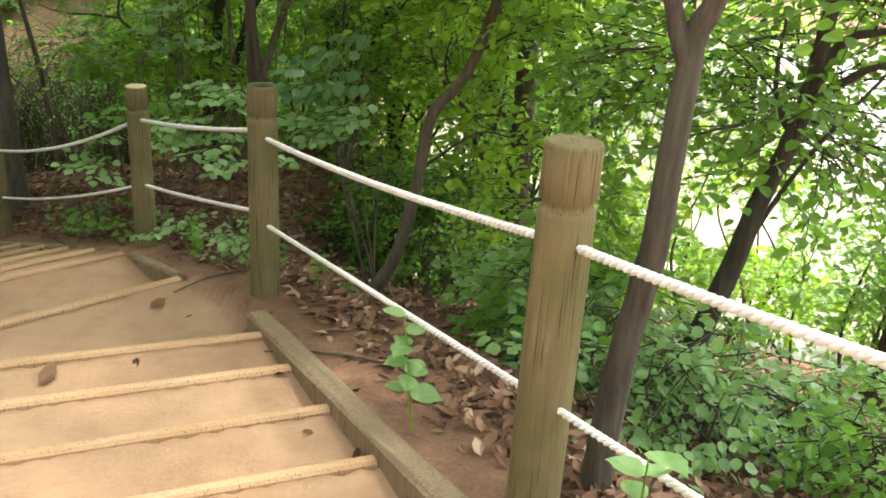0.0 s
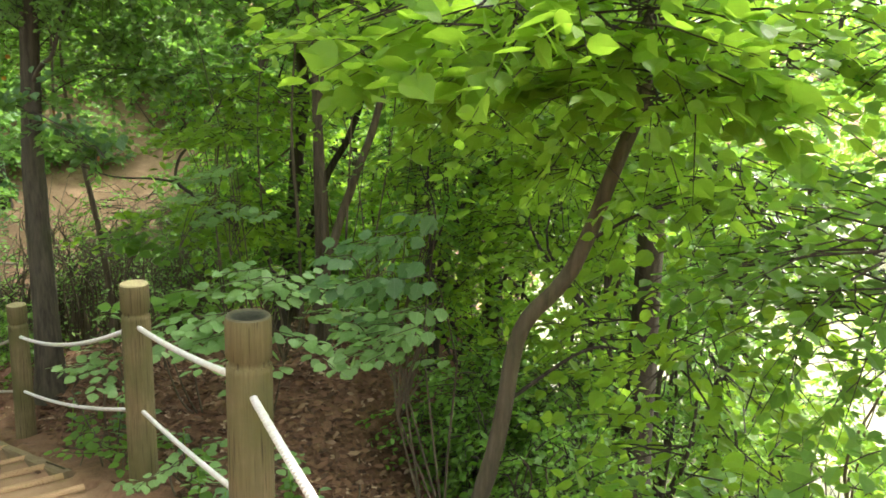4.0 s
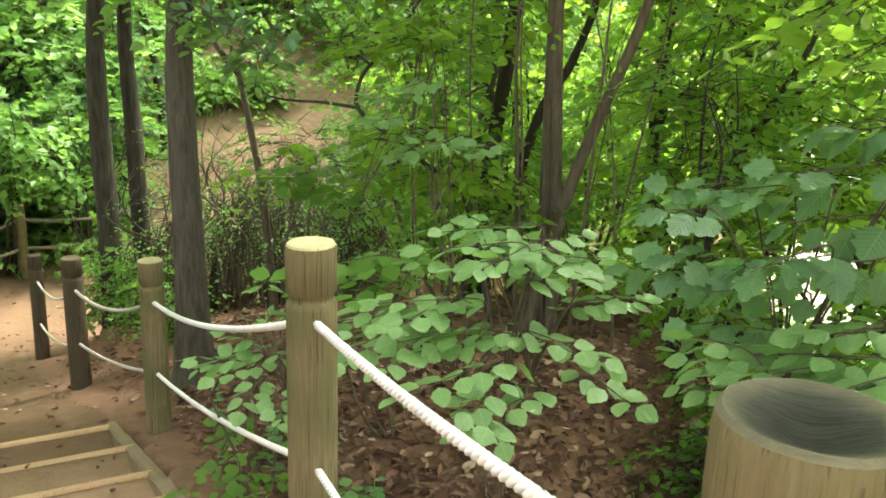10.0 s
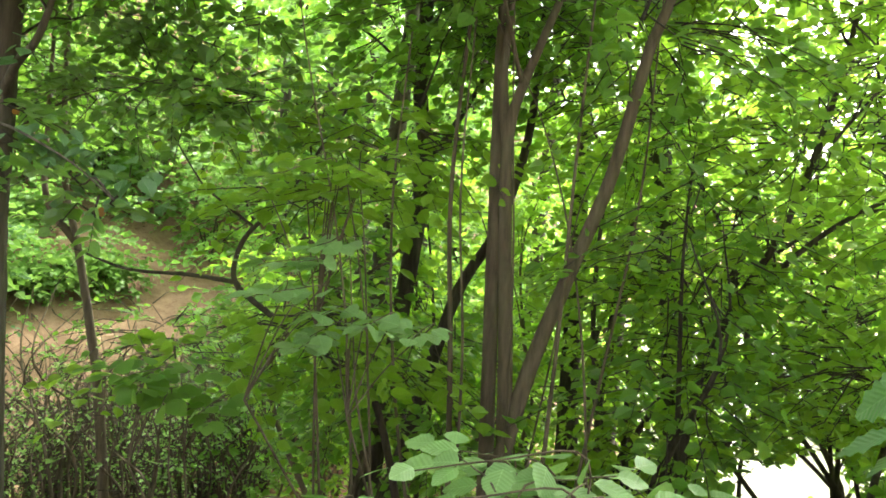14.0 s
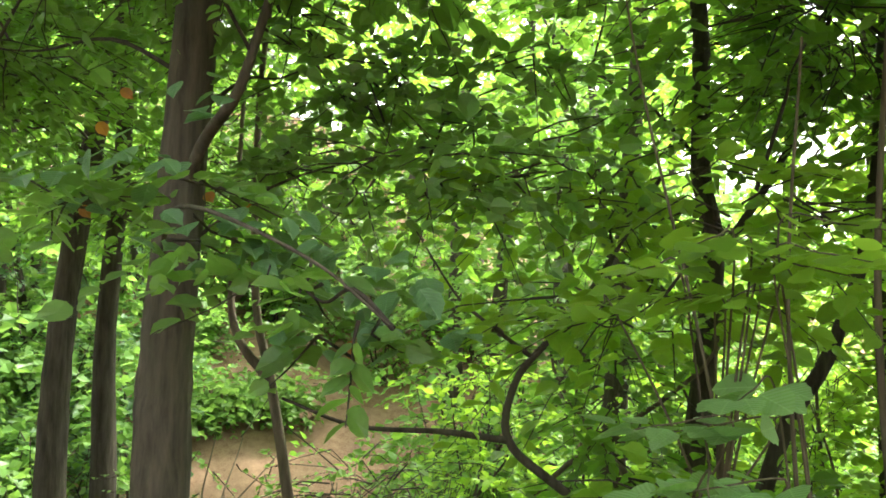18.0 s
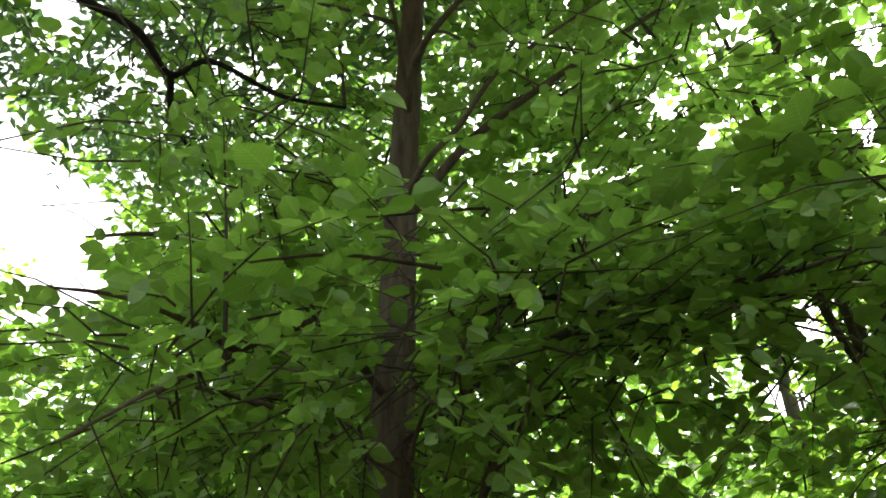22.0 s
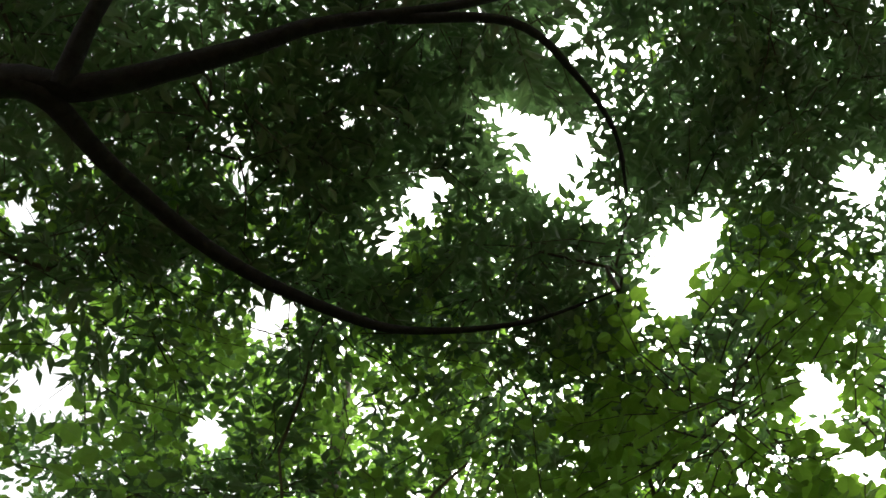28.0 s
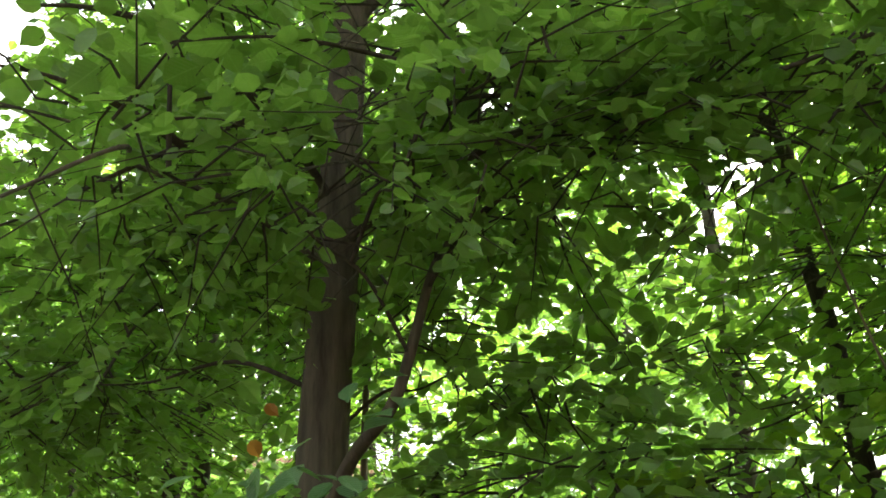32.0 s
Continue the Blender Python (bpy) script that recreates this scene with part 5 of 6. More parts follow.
plant("forked_sapling", "thin dark forked sapling with tiered pale leaves", "tree",
      [([(-2.6, 9.8, -1.0), (-2.75, 9.7, -0.25), (-2.87, 9.64, -0.04), (-3.32, 9.51, 0.31), (-3.5, 9.44, 0.48), (-3.48, 9.45, 0.68), (-3.37, 9.49, 0.83), (-3.23, 9.54, 1.01), (-3.0, 9.6, 1.4)], 0.024, 0.008),
       ([(-3.5, 9.44, 0.48), (-3.71, 9.34, 0.51), (-3.97, 9.2, 0.53), (-4.2, 9.1, 0.62)], 0.014, 0.005),
       ([(-3.43, 9.47, 0.77), (-3.58, 9.41, 0.89), (-3.67, 9.36, 0.98), (-3.8, 9.3, 1.2)], 0.009, 0.003)],
      [((-3.05, 9.5, 0.95), (0.5, 0.3, 0.1), 26, 0.085), ((-2.95, 9.2, 0.35), (0.4, 0.25, 0.08), 22, 0.09), ((-2.7, 9.3, 0.15), (0.3, 0.25, 0.08), 20, 0.09), ((-3.7, 9.1, 0.15), (0.35, 0.3, 0.14), 12, 0.09), ((-3.2, 9.5, 1.4), (0.45, 0.35, 0.12), 30, 0.085), ((-2.7, 9.6, 1.25), (0.4, 0.3, 0.12), 30, 0.085)],
      BARK_DARK, LEAF_YOUNG, shape="round", pick=200)
plant("twin_sapling", "slender forked brown tree before the bare slope", "tree",
      [([(-4.78, 10.45, -1.7), (-4.85, 10.4, -0.5), (-4.92, 10.35, 0.09), (-4.99, 10.3, 0.57), (-5.07, 10.25, 1.07), (-5.1, 10.3, 2.2), (-5.0, 10.4, 3.4)], 0.04, 0.012),
       ([(-4.99, 10.3, 0.57), (-5.15, 10.2, 0.85), (-5.2, 10.25, 1.3), (-5.2, 10.3, 2.2)], 0.028, 0.01)],
      [((-5.1, 10.6, 1.6), (0.6, 0.5, 0.3), 40, 0.07), ((-5.3, 10.5, 2.7), (0.8, 0.7, 0.5), 80, 0.07), ((-4.6, 10.7, 0.0), (0.5, 0.4, 0.3), 30, 0.06)],
      BARK_RED, LEAF)
RNG = np.random.default_rng(107)
plant("pond_tree", "crooked young tree on the slope above the pond", "tree",
      [([(-1.28, 10.16, -1.7), (-1.21, 10.11, -0.72), (-1.12, 10.11, -0.04), (-0.96, 10.1, 0.46), (-0.72, 10.07, 0.94), (-0.5, 10.1, 1.7), (-0.3, 10.2, 2.8)], 0.035, 0.012),
       ([(-0.96, 10.12, 0.45), (-0.55, 10.06, 0.88), (-0.18, 9.98, 1.13), (0.3, 9.9, 1.4)], 0.018, 0.007),
       ([(-1.12, 10.13, -0.05), (-0.8, 10.0, 0.12), (-0.4, 9.9, 0.2)], 0.012, 0.005)],
      crown([(-0.5, 10.1, 0), (-0.4, 10.1, 1), (-0.2, 10.2, 4)], -0.2, 3.6, 1.2, 20, 44, 0.085), BARK_DARK, LEAF_YOUNG)

RNG = np.random.default_rng(108)
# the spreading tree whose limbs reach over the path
plant("spreading_tree", "large tree with long limbs over the path, coloured as a silhouette", "tree",
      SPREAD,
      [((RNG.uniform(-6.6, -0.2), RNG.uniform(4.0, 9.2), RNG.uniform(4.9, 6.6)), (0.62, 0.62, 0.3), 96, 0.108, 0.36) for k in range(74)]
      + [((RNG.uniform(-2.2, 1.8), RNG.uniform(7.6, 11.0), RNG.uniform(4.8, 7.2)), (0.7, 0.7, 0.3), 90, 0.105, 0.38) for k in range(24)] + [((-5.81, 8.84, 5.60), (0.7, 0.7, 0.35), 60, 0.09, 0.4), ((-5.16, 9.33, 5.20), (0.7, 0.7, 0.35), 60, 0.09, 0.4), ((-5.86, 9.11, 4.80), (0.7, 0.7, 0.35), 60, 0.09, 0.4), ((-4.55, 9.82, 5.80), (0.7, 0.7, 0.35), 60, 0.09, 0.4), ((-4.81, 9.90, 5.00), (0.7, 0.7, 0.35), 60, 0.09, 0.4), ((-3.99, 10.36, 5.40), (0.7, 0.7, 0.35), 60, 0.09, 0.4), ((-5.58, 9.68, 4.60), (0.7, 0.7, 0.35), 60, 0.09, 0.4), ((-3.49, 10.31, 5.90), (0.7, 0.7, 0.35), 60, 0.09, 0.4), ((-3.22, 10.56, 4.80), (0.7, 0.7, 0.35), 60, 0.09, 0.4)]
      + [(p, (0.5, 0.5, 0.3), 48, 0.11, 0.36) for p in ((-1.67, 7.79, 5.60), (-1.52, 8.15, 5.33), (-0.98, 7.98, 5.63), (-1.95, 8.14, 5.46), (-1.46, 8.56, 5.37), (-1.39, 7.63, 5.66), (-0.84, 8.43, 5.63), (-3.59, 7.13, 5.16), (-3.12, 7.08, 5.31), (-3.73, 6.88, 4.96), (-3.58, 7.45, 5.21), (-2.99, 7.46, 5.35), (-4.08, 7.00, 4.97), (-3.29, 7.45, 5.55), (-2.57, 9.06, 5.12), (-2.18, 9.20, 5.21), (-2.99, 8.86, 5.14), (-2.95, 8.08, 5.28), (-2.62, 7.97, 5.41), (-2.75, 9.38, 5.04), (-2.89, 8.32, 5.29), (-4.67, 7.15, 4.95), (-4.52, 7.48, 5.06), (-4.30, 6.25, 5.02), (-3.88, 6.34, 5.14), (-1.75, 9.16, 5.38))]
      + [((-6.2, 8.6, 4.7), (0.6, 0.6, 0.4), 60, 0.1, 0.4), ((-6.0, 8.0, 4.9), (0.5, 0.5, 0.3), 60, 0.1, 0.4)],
      BARK_BACKLIT, LEAF_TOP, shape="lance", twigs=3)

RNG = np.random.default_rng(109)
# ---- shrubs and undergrowth ----
def shrub(name, label, x, y, height, spread, count, leaf, mat, shape="round", stems=4, group="", bark=None, low=0.25, room=0.75, z=None, length=0.34, pick=0):
    g = ground_at(x, y) if z is None else z
    st, cl = [], []
    for k in range(stems):
        a = RNG.uniform(0, 6.28)
        r = spread * RNG.uniform(0.3, 0.8)
        t = height * RNG.uniform(0.7, 1.0)
        tip = (x + r * math.cos(a), y + r * math.sin(a), g + t)
        st.append(([(x + 0.05 * math.cos(a), y + 0.05 * math.sin(a), g - 0.08), (x + 0.3 * r * math.cos(a) + RNG.normal() * 0.085 * height, y + 0.3 * r * math.sin(a) + RNG.normal() * 0.085 * height, g + 0.4 * t), (x + 0.7 * r * math.cos(a) + RNG.normal() * 0.085 * height, y + 0.7 * r * math.sin(a) + RNG.normal() * 0.085 * height, g + 0.75 * t), tip], 0.006 + 0.006 * height, 0.003))
        for u in (1.0, 0.62, low + 0.1):
            cl.append(((x + r * u * math.cos(a), y + r * u * math.sin(a), g + t * (low + (1 - low) * u) * 0.95), (spread * 0.5, spread * 0.5, height * 0.14 + 0.04), max(1 if name == "brush" else 4, count // (3 * stems)), leaf, length))
    return plant(name, label, "shrub", st, cl, bark or BARK_RED, mat, group, shape, 6, 3 if shape == "far" and name != "brush" else 1, room, limbs=False, pick=pick)


RNG = np.random.default_rng(110)
def tiered_shrub(name, label, base, tiers, leaf, mat, count=9, lobed=False, spread=0.2, bark=None, group="", droop=0.2):
    """A shrub whose broad leaves lie almost level in tiers, one flat spray on each thin branch."""
    bx, by = base
    g = ground_at(bx, by)
    top = thing(name, label, "shrub", (bx, by, g), group)
    mesh = broad_leaf_mesh(mat, lobed)
    mean = np.mean(np.array(tiers, float), axis=0)
    forks = []
    for k in range(2 if len(tiers) < 8 else 3):
        foot = np.array((bx + RNG.uniform(-0.04, 0.04), by + RNG.uniform(-0.04, 0.04), g - 0.05))
        head = foot * 0.3 + mean * 0.7 + RNG.normal(size=3) * (0.1, 0.1, 0.03)
        stem = smooth_line([foot, foot * 0.6 + head * 0.4 + RNG.normal(size=3) * 0.03, head], 5)
        mesh_object("stem", *tube(stem, np.linspace(0.008, 0.005, len(stem)), 6, 0.08), bark or BARK_RED, top)
        forks += [stem[4], stem[7], stem[-1]]
    for x, y, z in tiers:
        d = np.array((x - bx, y - by, 0.0))
        d = d / (np.linalg.norm(d) + 1e-6)
        turn = RNG.uniform(-0.7, 0.7)
        d = np.array((d[0] * math.cos(turn) - d[1] * math.sin(turn), d[0] * math.sin(turn) + d[1] * math.cos(turn), 0))
        tip = np.array((x, y, z)) + d * spread
        root = min(forks, key=lambda q: np.linalg.norm((q - (x, y, z)) * (1, 1, 0.6)))
        mid = np.array((x, y, z)) - d * spread
        mid[2] += 0.015
        line = smooth_line([root, root * 0.55 + mid * 0.45 + (0, 0, 0.03), mid, (x, y, z + 0.012), tip - (0, 0, 0.015)], 5)
        mesh_object("branch", *tube(line, np.linspace(0.004, 0.0015, len(line)), 5), bark or BARK_RED, top)
        s = np.cross(d, (0, 0, 1.0))
        for k in range(count):
            u = k / (count - 1)
            q = mid + (tip - mid) * u
            side = 1 if k % 2 else -1
            way = d * (0.45 + 0.9 * u ** 3) + s * side * (1.0 - 0.75 * u ** 4) + np.array((0, 0, RNG.uniform(-2.1 * droop, 0.05))) + RNG.normal(size=3) * 0.14
            up = np.array((0, 0, 1.0)) + RNG.normal(size=3) * 0.36
            ob = new("leaf", mesh)
            yv = Vector(way).normalized()
            xv = yv.cross(Vector(up)).normalized()
            m = Matrix((xv, yv, xv.cross(yv))).transposed().to_4x4()
            ob.parent = top
            size = leaf * RNG.uniform(0.7, 1.15) * (1.0 if u < 0.8 else 0.85)
            at = q + way / np.linalg.norm(way) * 0.02
            ob.matrix_basis = Matrix.Translation(Vector(at) - top.location) @ m @ Matrix.Scale(float(size), 4)
    return top


def round_about(points, jitter, extra):
    out = list(points)
    for k in range(extra):
        p = points[int(RNG.integers(0, len(points)))]
        out.append(tuple(v + RNG.normal() * j for v, j in zip(p, jitter)))
    return out


tiered_shrub("broadleaf_shrub", "low shrub of broad pale green leaves in tiers behind the fence", (-1.68, 7.05),
             round_about([(-1.84, 6.89, 0.27), (-1.93, 6.72, 0.17), (-2.07, 6.72, 0.13), (-1.81, 6.72, 0.04), (-1.65, 7.13, 0.32), (-1.60, 7.13, 0.20), (-1.66, 6.66, -0.06), (-1.95, 6.67, 0.03), (-1.88, 7.16, 0.31), (-1.48, 7.33, 0.22), (-1.39, 7.34, 0.06), (-2.09, 6.66, 0.03), (-1.52, 6.97, -0.02), (-1.71, 6.93, 0.29)], (0.1, 0.1, 0.06), 18), 0.094, LEAF_PALE, 10)
tiered_shrub("broadleaf_shrub", "small shrub of dark broad leaves beside the pale one", (-2.3, 7.3),
             round_about([(-2.32, 7.04, 0.1), (-2.45, 7.15, 0.0), (-2.25, 7.3, 0.12), (-2.4, 7.35, 0.02)], (0.1, 0.1, 0.05), 4), 0.095, LEAF)
tiered_shrub("lobed_leaf_shrub", "shrub with large drooping blue-green lobed leaves", (-0.45, 6.3),
             round_about([(-0.94, 6.49, 0.70), (-0.80, 6.31, 0.57), (-0.93, 6.41, 0.55), (-0.89, 6.32, 0.48), (-0.75, 6.30, 0.68), (-1.06, 6.58, 0.68), (-0.75, 6.30, 0.80), (-0.83, 6.48, 0.75), (-1.00, 6.41, 0.51), (-0.68, 6.20, 0.61), (-0.69, 6.37, 0.89)], (0.08, 0.08, 0.07), 5), 0.1, LEAF_BLUE, 8, True, 0.12, droop=0.75)
tiered_shrub("slope_shrub", "light green shrub leaning towards the ropes", (-0.45, 6.1),
             round_about([(-0.98, 6.26, 0.28), (-0.88, 6.17, 0.36), (-0.78, 6.07, 0.38), (-0.72, 6.05, 0.43), (-0.82, 6.03, 0.29), (-0.75, 5.97, 0.32), (-0.82, 6.24, 0.40), (-0.68, 6.13, 0.47), (-0.69, 5.96, 0.39), (-0.91, 6.17, 0.26)], (0.08, 0.08, 0.06), 10), 0.074, LEAF_PALE, 9, False, 0.12, droop=0.34)
tiered_shrub("small_leafy_shrub", "small pale green shrub between the fence posts", (-2.75, 6.98),
             round_about([(-2.87, 7.21, -0.04), (-2.74, 7.05, -0.13), (-2.86, 6.98, -0.2), (-2.71, 6.95, -0.24), (-2.61, 6.67, -0.28), (-2.47, 6.64, -0.29), (-2.84, 6.87, -0.26)], (0.06, 0.06, 0.03), 4), 0.08, LEAF_PALE, 9, False, 0.11)
shrub("slope_shrub", "light green shrub leaning towards the ropes", 0.5, 5.8, 0.7, 0.45, 50, 0.085, LEAF_PALE, stems=5, pick=160)
shrub("slope_shrub", "light green shrub below the fence", 1.2, 3.9, 0.6, 0.4, 40, 0.06, LEAF_PALE, stems=5, pick=200)
shrub("slope_shrub", "light green shrub below the fence", 0.8, 4.9, 0.7, 0.5, 50, 0.07, LEAF_PALE, stems=6)
tiered_shrub("slope_shrub", "light green broad-leaved shrub below the fence", (1.0, 3.75), [(1.0 + RNG.normal() * 0.22, 3.75 + RNG.normal() * 0.25, -0.45 + RNG.uniform(0.2, 0.6)) for k in range(9)], 0.065, LEAF_PALE, 9, False, 0.13)
tiered_shrub("leafy_sapling", "thin sapling with level tiers of pale leaves", (-2.4, 8.75), round_about([(-2.74, 8.25, 0.57), (-2.6, 8.3, 0.5), (-2.45, 8.35, 0.46), (-2.28, 8.4, 0.44), (-2.65, 8.4, 0.42), (-2.68, 8.45, 0.74), (-2.85, 8.45, 0.66)], (0.06, 0.06, 0.03), 4), 0.095, LEAF_PALE, 9, False, 0.13)
tiered_shrub("leafy_sapling", "thin sapling with bright yellow-green leaf tiers", (-2.75, 8.9), round_about([(-2.55, 8.4, 1.02), (-2.72, 8.4, 1.04), (-2.88, 8.45, 1.0), (-2.7, 8.6, 0.95), (-2.5, 8.6, 1.1), (-3.0, 8.5, 0.92)], (0.08, 0.08, 0.04), 5), 0.085, LEAF_YOUNG, 9, False, 0.13)
tiered_shrub("leafy_sapling", "low sapling with dark green leaves in a fan", (-3.2, 8.6), round_about([(-3.4, 8.23, 0.26), (-3.28, 8.25, 0.22), (-3.15, 8.32, 0.25), (-3.3, 8.4, 0.12), (-3.1, 8.4, 0.05)], (0.06, 0.06, 0.04), 4), 0.09, LEAF, 9, False, 0.12)
for x, y in ((-1.75, 6.05), (-1.6, 6.25), (-2.2, 6.45), (-2.45, 6.5), (-1.95, 6.4), (-2.75, 6.75), (-1.35, 5.75), (-1.1, 5.3), (-3.0, 7.2), (-1.5, 6.6)):
    g = ground_at(x, y)
    tiered_shrub("ground_plant", "low green plant with toothed leaves by the posts", (x, y), [(x + RNG.normal() * 0.1, y + RNG.normal() * 0.1, g + RNG.uniform(0.08, 0.24)) for k in range(5)], 0.06, LEAF_PALE if x > -2 else LEAF, 7, False, 0.07, group="low plants by the posts")
for x, y, h in ((1.9, 3.7, 0.7), (1.9, 2.6, 0.5), (-0.1, 6.9, 0.7), (0.2, 7.6, 0.9), (-0.6, 7.9, 0.6), (1.7, 4.4, 0.5), (2.3, 4.2, 0.6), (1.5, 5.3, 0.6), (2.2, 5.2, 0.6), (2.7, 3.6, 0.5), (2.6, 4.7, 0.6), (1.3, 4.5, 0.4)):
    shrub("groundcover_shrub", "small green shrub among fallen leaves", x, y, h, 0.34, 40, 0.06, LEAF if h > 0.5 else LEAF_BLUE, "plain", 5, "small shrubs on the slope")

RNG = np.random.default_rng(111)
# leafless brush in front of the bare slope
for k in range(32):
    x, y = RNG.uniform(-8.6, -4.2), RNG.uniform(11.0, 15.0)
    al, lf, _ = beside_fence(np.array([x]), np.array([y]))
    seen = math.degrees(math.atan2(-(x + 0.48), y - 3.34))
    if lf[0] > -0.5 or (29 < seen < 38 and RNG.uniform() < 0.2):
        continue
    shrub("brush", "thin brown twiggy brush with few leaves", x, y, RNG.uniform(0.9, 2.2), 0.5, 40, 0.05, LEAF_FAR, "far", 11, "twiggy brush", BARK_RED, 0.2, 0.9, None, 0.45)

for k in range(19):
    shrub("brush", "thin brown twiggy brush with few leaves", RNG.uniform(-6.4, -4.6), RNG.uniform(10.6, 12.2), RNG.uniform(1.1, 2.0), 0.45, 36, 0.042, LEAF_FAR, "far", 10, "twiggy brush", BARK_RED, 0.2, 0.9, None, 0.45)
for x, y, h in ((-6.9, 10.9, 0.9), (-7.3, 11.2, 1.1), (-6.6, 11.2, 0.8), (-6.3, 10.5, 0.7), (-5.4, 9.75, 0.6)):
    shrub("dark_bush", "small dark green bush at the foot of the trunks", x, y, h, 0.3, 90, 0.055, LEAF, "plain", 6, "bushes under the trunks", BARK_RED, 0.1, 0.75, None, 0.3)

RNG = np.random.default_rng(112)
# small plants by the posts
def seedling(x, y, h, leaf, mat, n=9):
    g = ground_at(x, y)
    top = thing("seedling", "small bright green seedling on bare soil", "plant", (x, y, g), "seedlings by the fence")
    lean = RNG.uniform(-0.15, 0.15, 2)
    line = smooth_line([(x, y, g - 0.03), (x + lean[0] * h * 0.5, y + lean[1] * h * 0.5, g + h * 0.5), (x + lean[0] * h, y + lean[1] * h, g + h)], 4)
    mesh_object("stem", *tube(line, np.linspace(0.004, 0.002, len(line)), 5), LEAF_YOUNG, top)
    for k in range(n):
        u = 0.4 + 0.6 * k / max(1, n - 1)
        p = line[min(len(line) - 1, int(u * (len(line) - 1)))]
        a = k * 2.4 + RNG.uniform(-0.3, 0.3)
        v, f = leaf_mesh(np.array([p]), np.array([(math.cos(a), math.sin(a), 0.1 - 0.5 * (1 - u))]), np.array([(RNG.normal() * 0.2, RNG.normal() * 0.2, 1.0)]), np.array([leaf * RNG.uniform(0.6, 1.1) * (1.15 - 0.4 * u)]), "round")
        mesh_object("leaf", v, f, mat, top, smooth=False)
    return top


seedling(0.02, 3.22, 0.42, 0.13, LEAF_PALE, 10)
seedling(0.57, 2.2, 0.5, 0.13, LEAF_PALE, 11)
for x, y, h in ((-0.62, 4.85, 0.2), (-0.5, 5.05, 0.16), (-1.35, 5.55, 0.26), (-1.2, 5.75, 0.3), (-1.5, 5.5, 0.22), (-1.75, 6.2, 0.24), (-2.35, 6.75, 0.3), (-2.7, 6.95, 0.34), (-2.9, 7.3, 0.26), (-3.2, 7.35, 0.22), (-1.3, 6.3, 0.2), (-1.05, 6.0, 0.25), (-3.7, 7.95, 0.3), (-2.05, 6.6, 0.25), (-1.65, 5.95, 0.22)):
    seedling(x, y, h, 0.075, LEAF_BLUE if h > 0.24 else LEAF, 9)

RNG = np.random.default_rng(113)
# thicket right of the fence, and beyond
spots = []
tries = 0
while len(spots) < 52 and tries < 5000:
    tries += 1
    x, y = RNG.uniform(-6.5, 6.5), RNG.uniform(2.5, 16.5)
    al, lf, _ = beside_fence(np.array([x]), np.array([y]))
    if -9.5 < lf[0] < -1.25 and all(math.hypot(x - p, y - q) > 0.85 for p, q in spots) and not (x < -4.6 and 9 < y < 13 and RNG.uniform() < 0.75):
        if (0.6 < x < 3.0 and 3 < y < 6) or (x > 0.6 and y < 8.5):
            continue
        if (lf[0] > -2.7 and y > 5.4) or math.hypot(x + 2.4, y - 8.4) < 1.3:
            continue
        spots.append((x, y))
KINDS = [(LEAF, "plain", 0.09), (LEAF_YOUNG, "plain", 0.09), (LEAF_YOUNG, "plain", 0.08), (LEAF, "plain", 0.075)]
for i, (x, y) in enumerate(spots):
    mat, shp, lf = KINDS[int(RNG.integers(0, 4))]
    h = RNG.uniform(1.3, 3.4) if y > 7 else RNG.uniform(0.9, 1.8)
    shrub("understorey_shrub", "leafy green understorey shrub with thin brown stems", x, y, h, RNG.uniform(0.5, 0.85), int(50 + 26 * h), lf * 1.12, mat, shp, int(RNG.integers(2, 4)), "understorey thicket", BARK_RED if i % 2 else BARK_DARK, 0.2, 0.9, None, 0.5)

RNG = np.random.default_rng(114)
for k in range(9):
    x, y = RNG.uniform(-1.2, 1.7), RNG.uniform(9.5, 14.0)
    h = RNG.uniform(0.9, 2.8) - ground_at(x, y)
    shrub("pond_shrub", "light green leafy bush standing above the pond", x, y, h, RNG.uniform(0.8, 1.2), 190, 0.1, LEAF_YOUNG if k % 2 else LEAF, "far", 3, "bushes by the pond", BARK_DARK, 0.3, 1.0, None, 0.5)

for x, y in ((-0.75, 8.35), (-0.5, 8.7), (-0.2, 8.3), (-0.75, 9.2), (-0.1, 9.3), (0.3, 8.9), (-0.4, 7.95), (0.1, 7.8)):
    shrub("slope_bush", "low dark green bush on the slope above the pond", x, y, -0.5 - 0.25 * (y - 8.3) - ground_at(x, y), 0.5, 120, 0.062, LEAF, "plain", 4, "bushes by the pond", BARK_DARK, 0.2, 0.9, None, 0.36)
for x, y, top in ((-1.3, 11.7, 2.6), (-1.7, 12.6, 3.0), (-0.9, 13.6, 3.6)):
    shrub("pond_shrub", "light green leafy bush standing above the pond", x, y, top - ground_at(x, y), 0.8, 210, 0.095, LEAF_YOUNG, "far", 3, "bushes by the pond", BARK_DARK, 0.3, 1.0, None, 0.5)
RNG = np.random.default_rng(115)
# left bank, behind the outer fence
n_left = 0
tries = 0
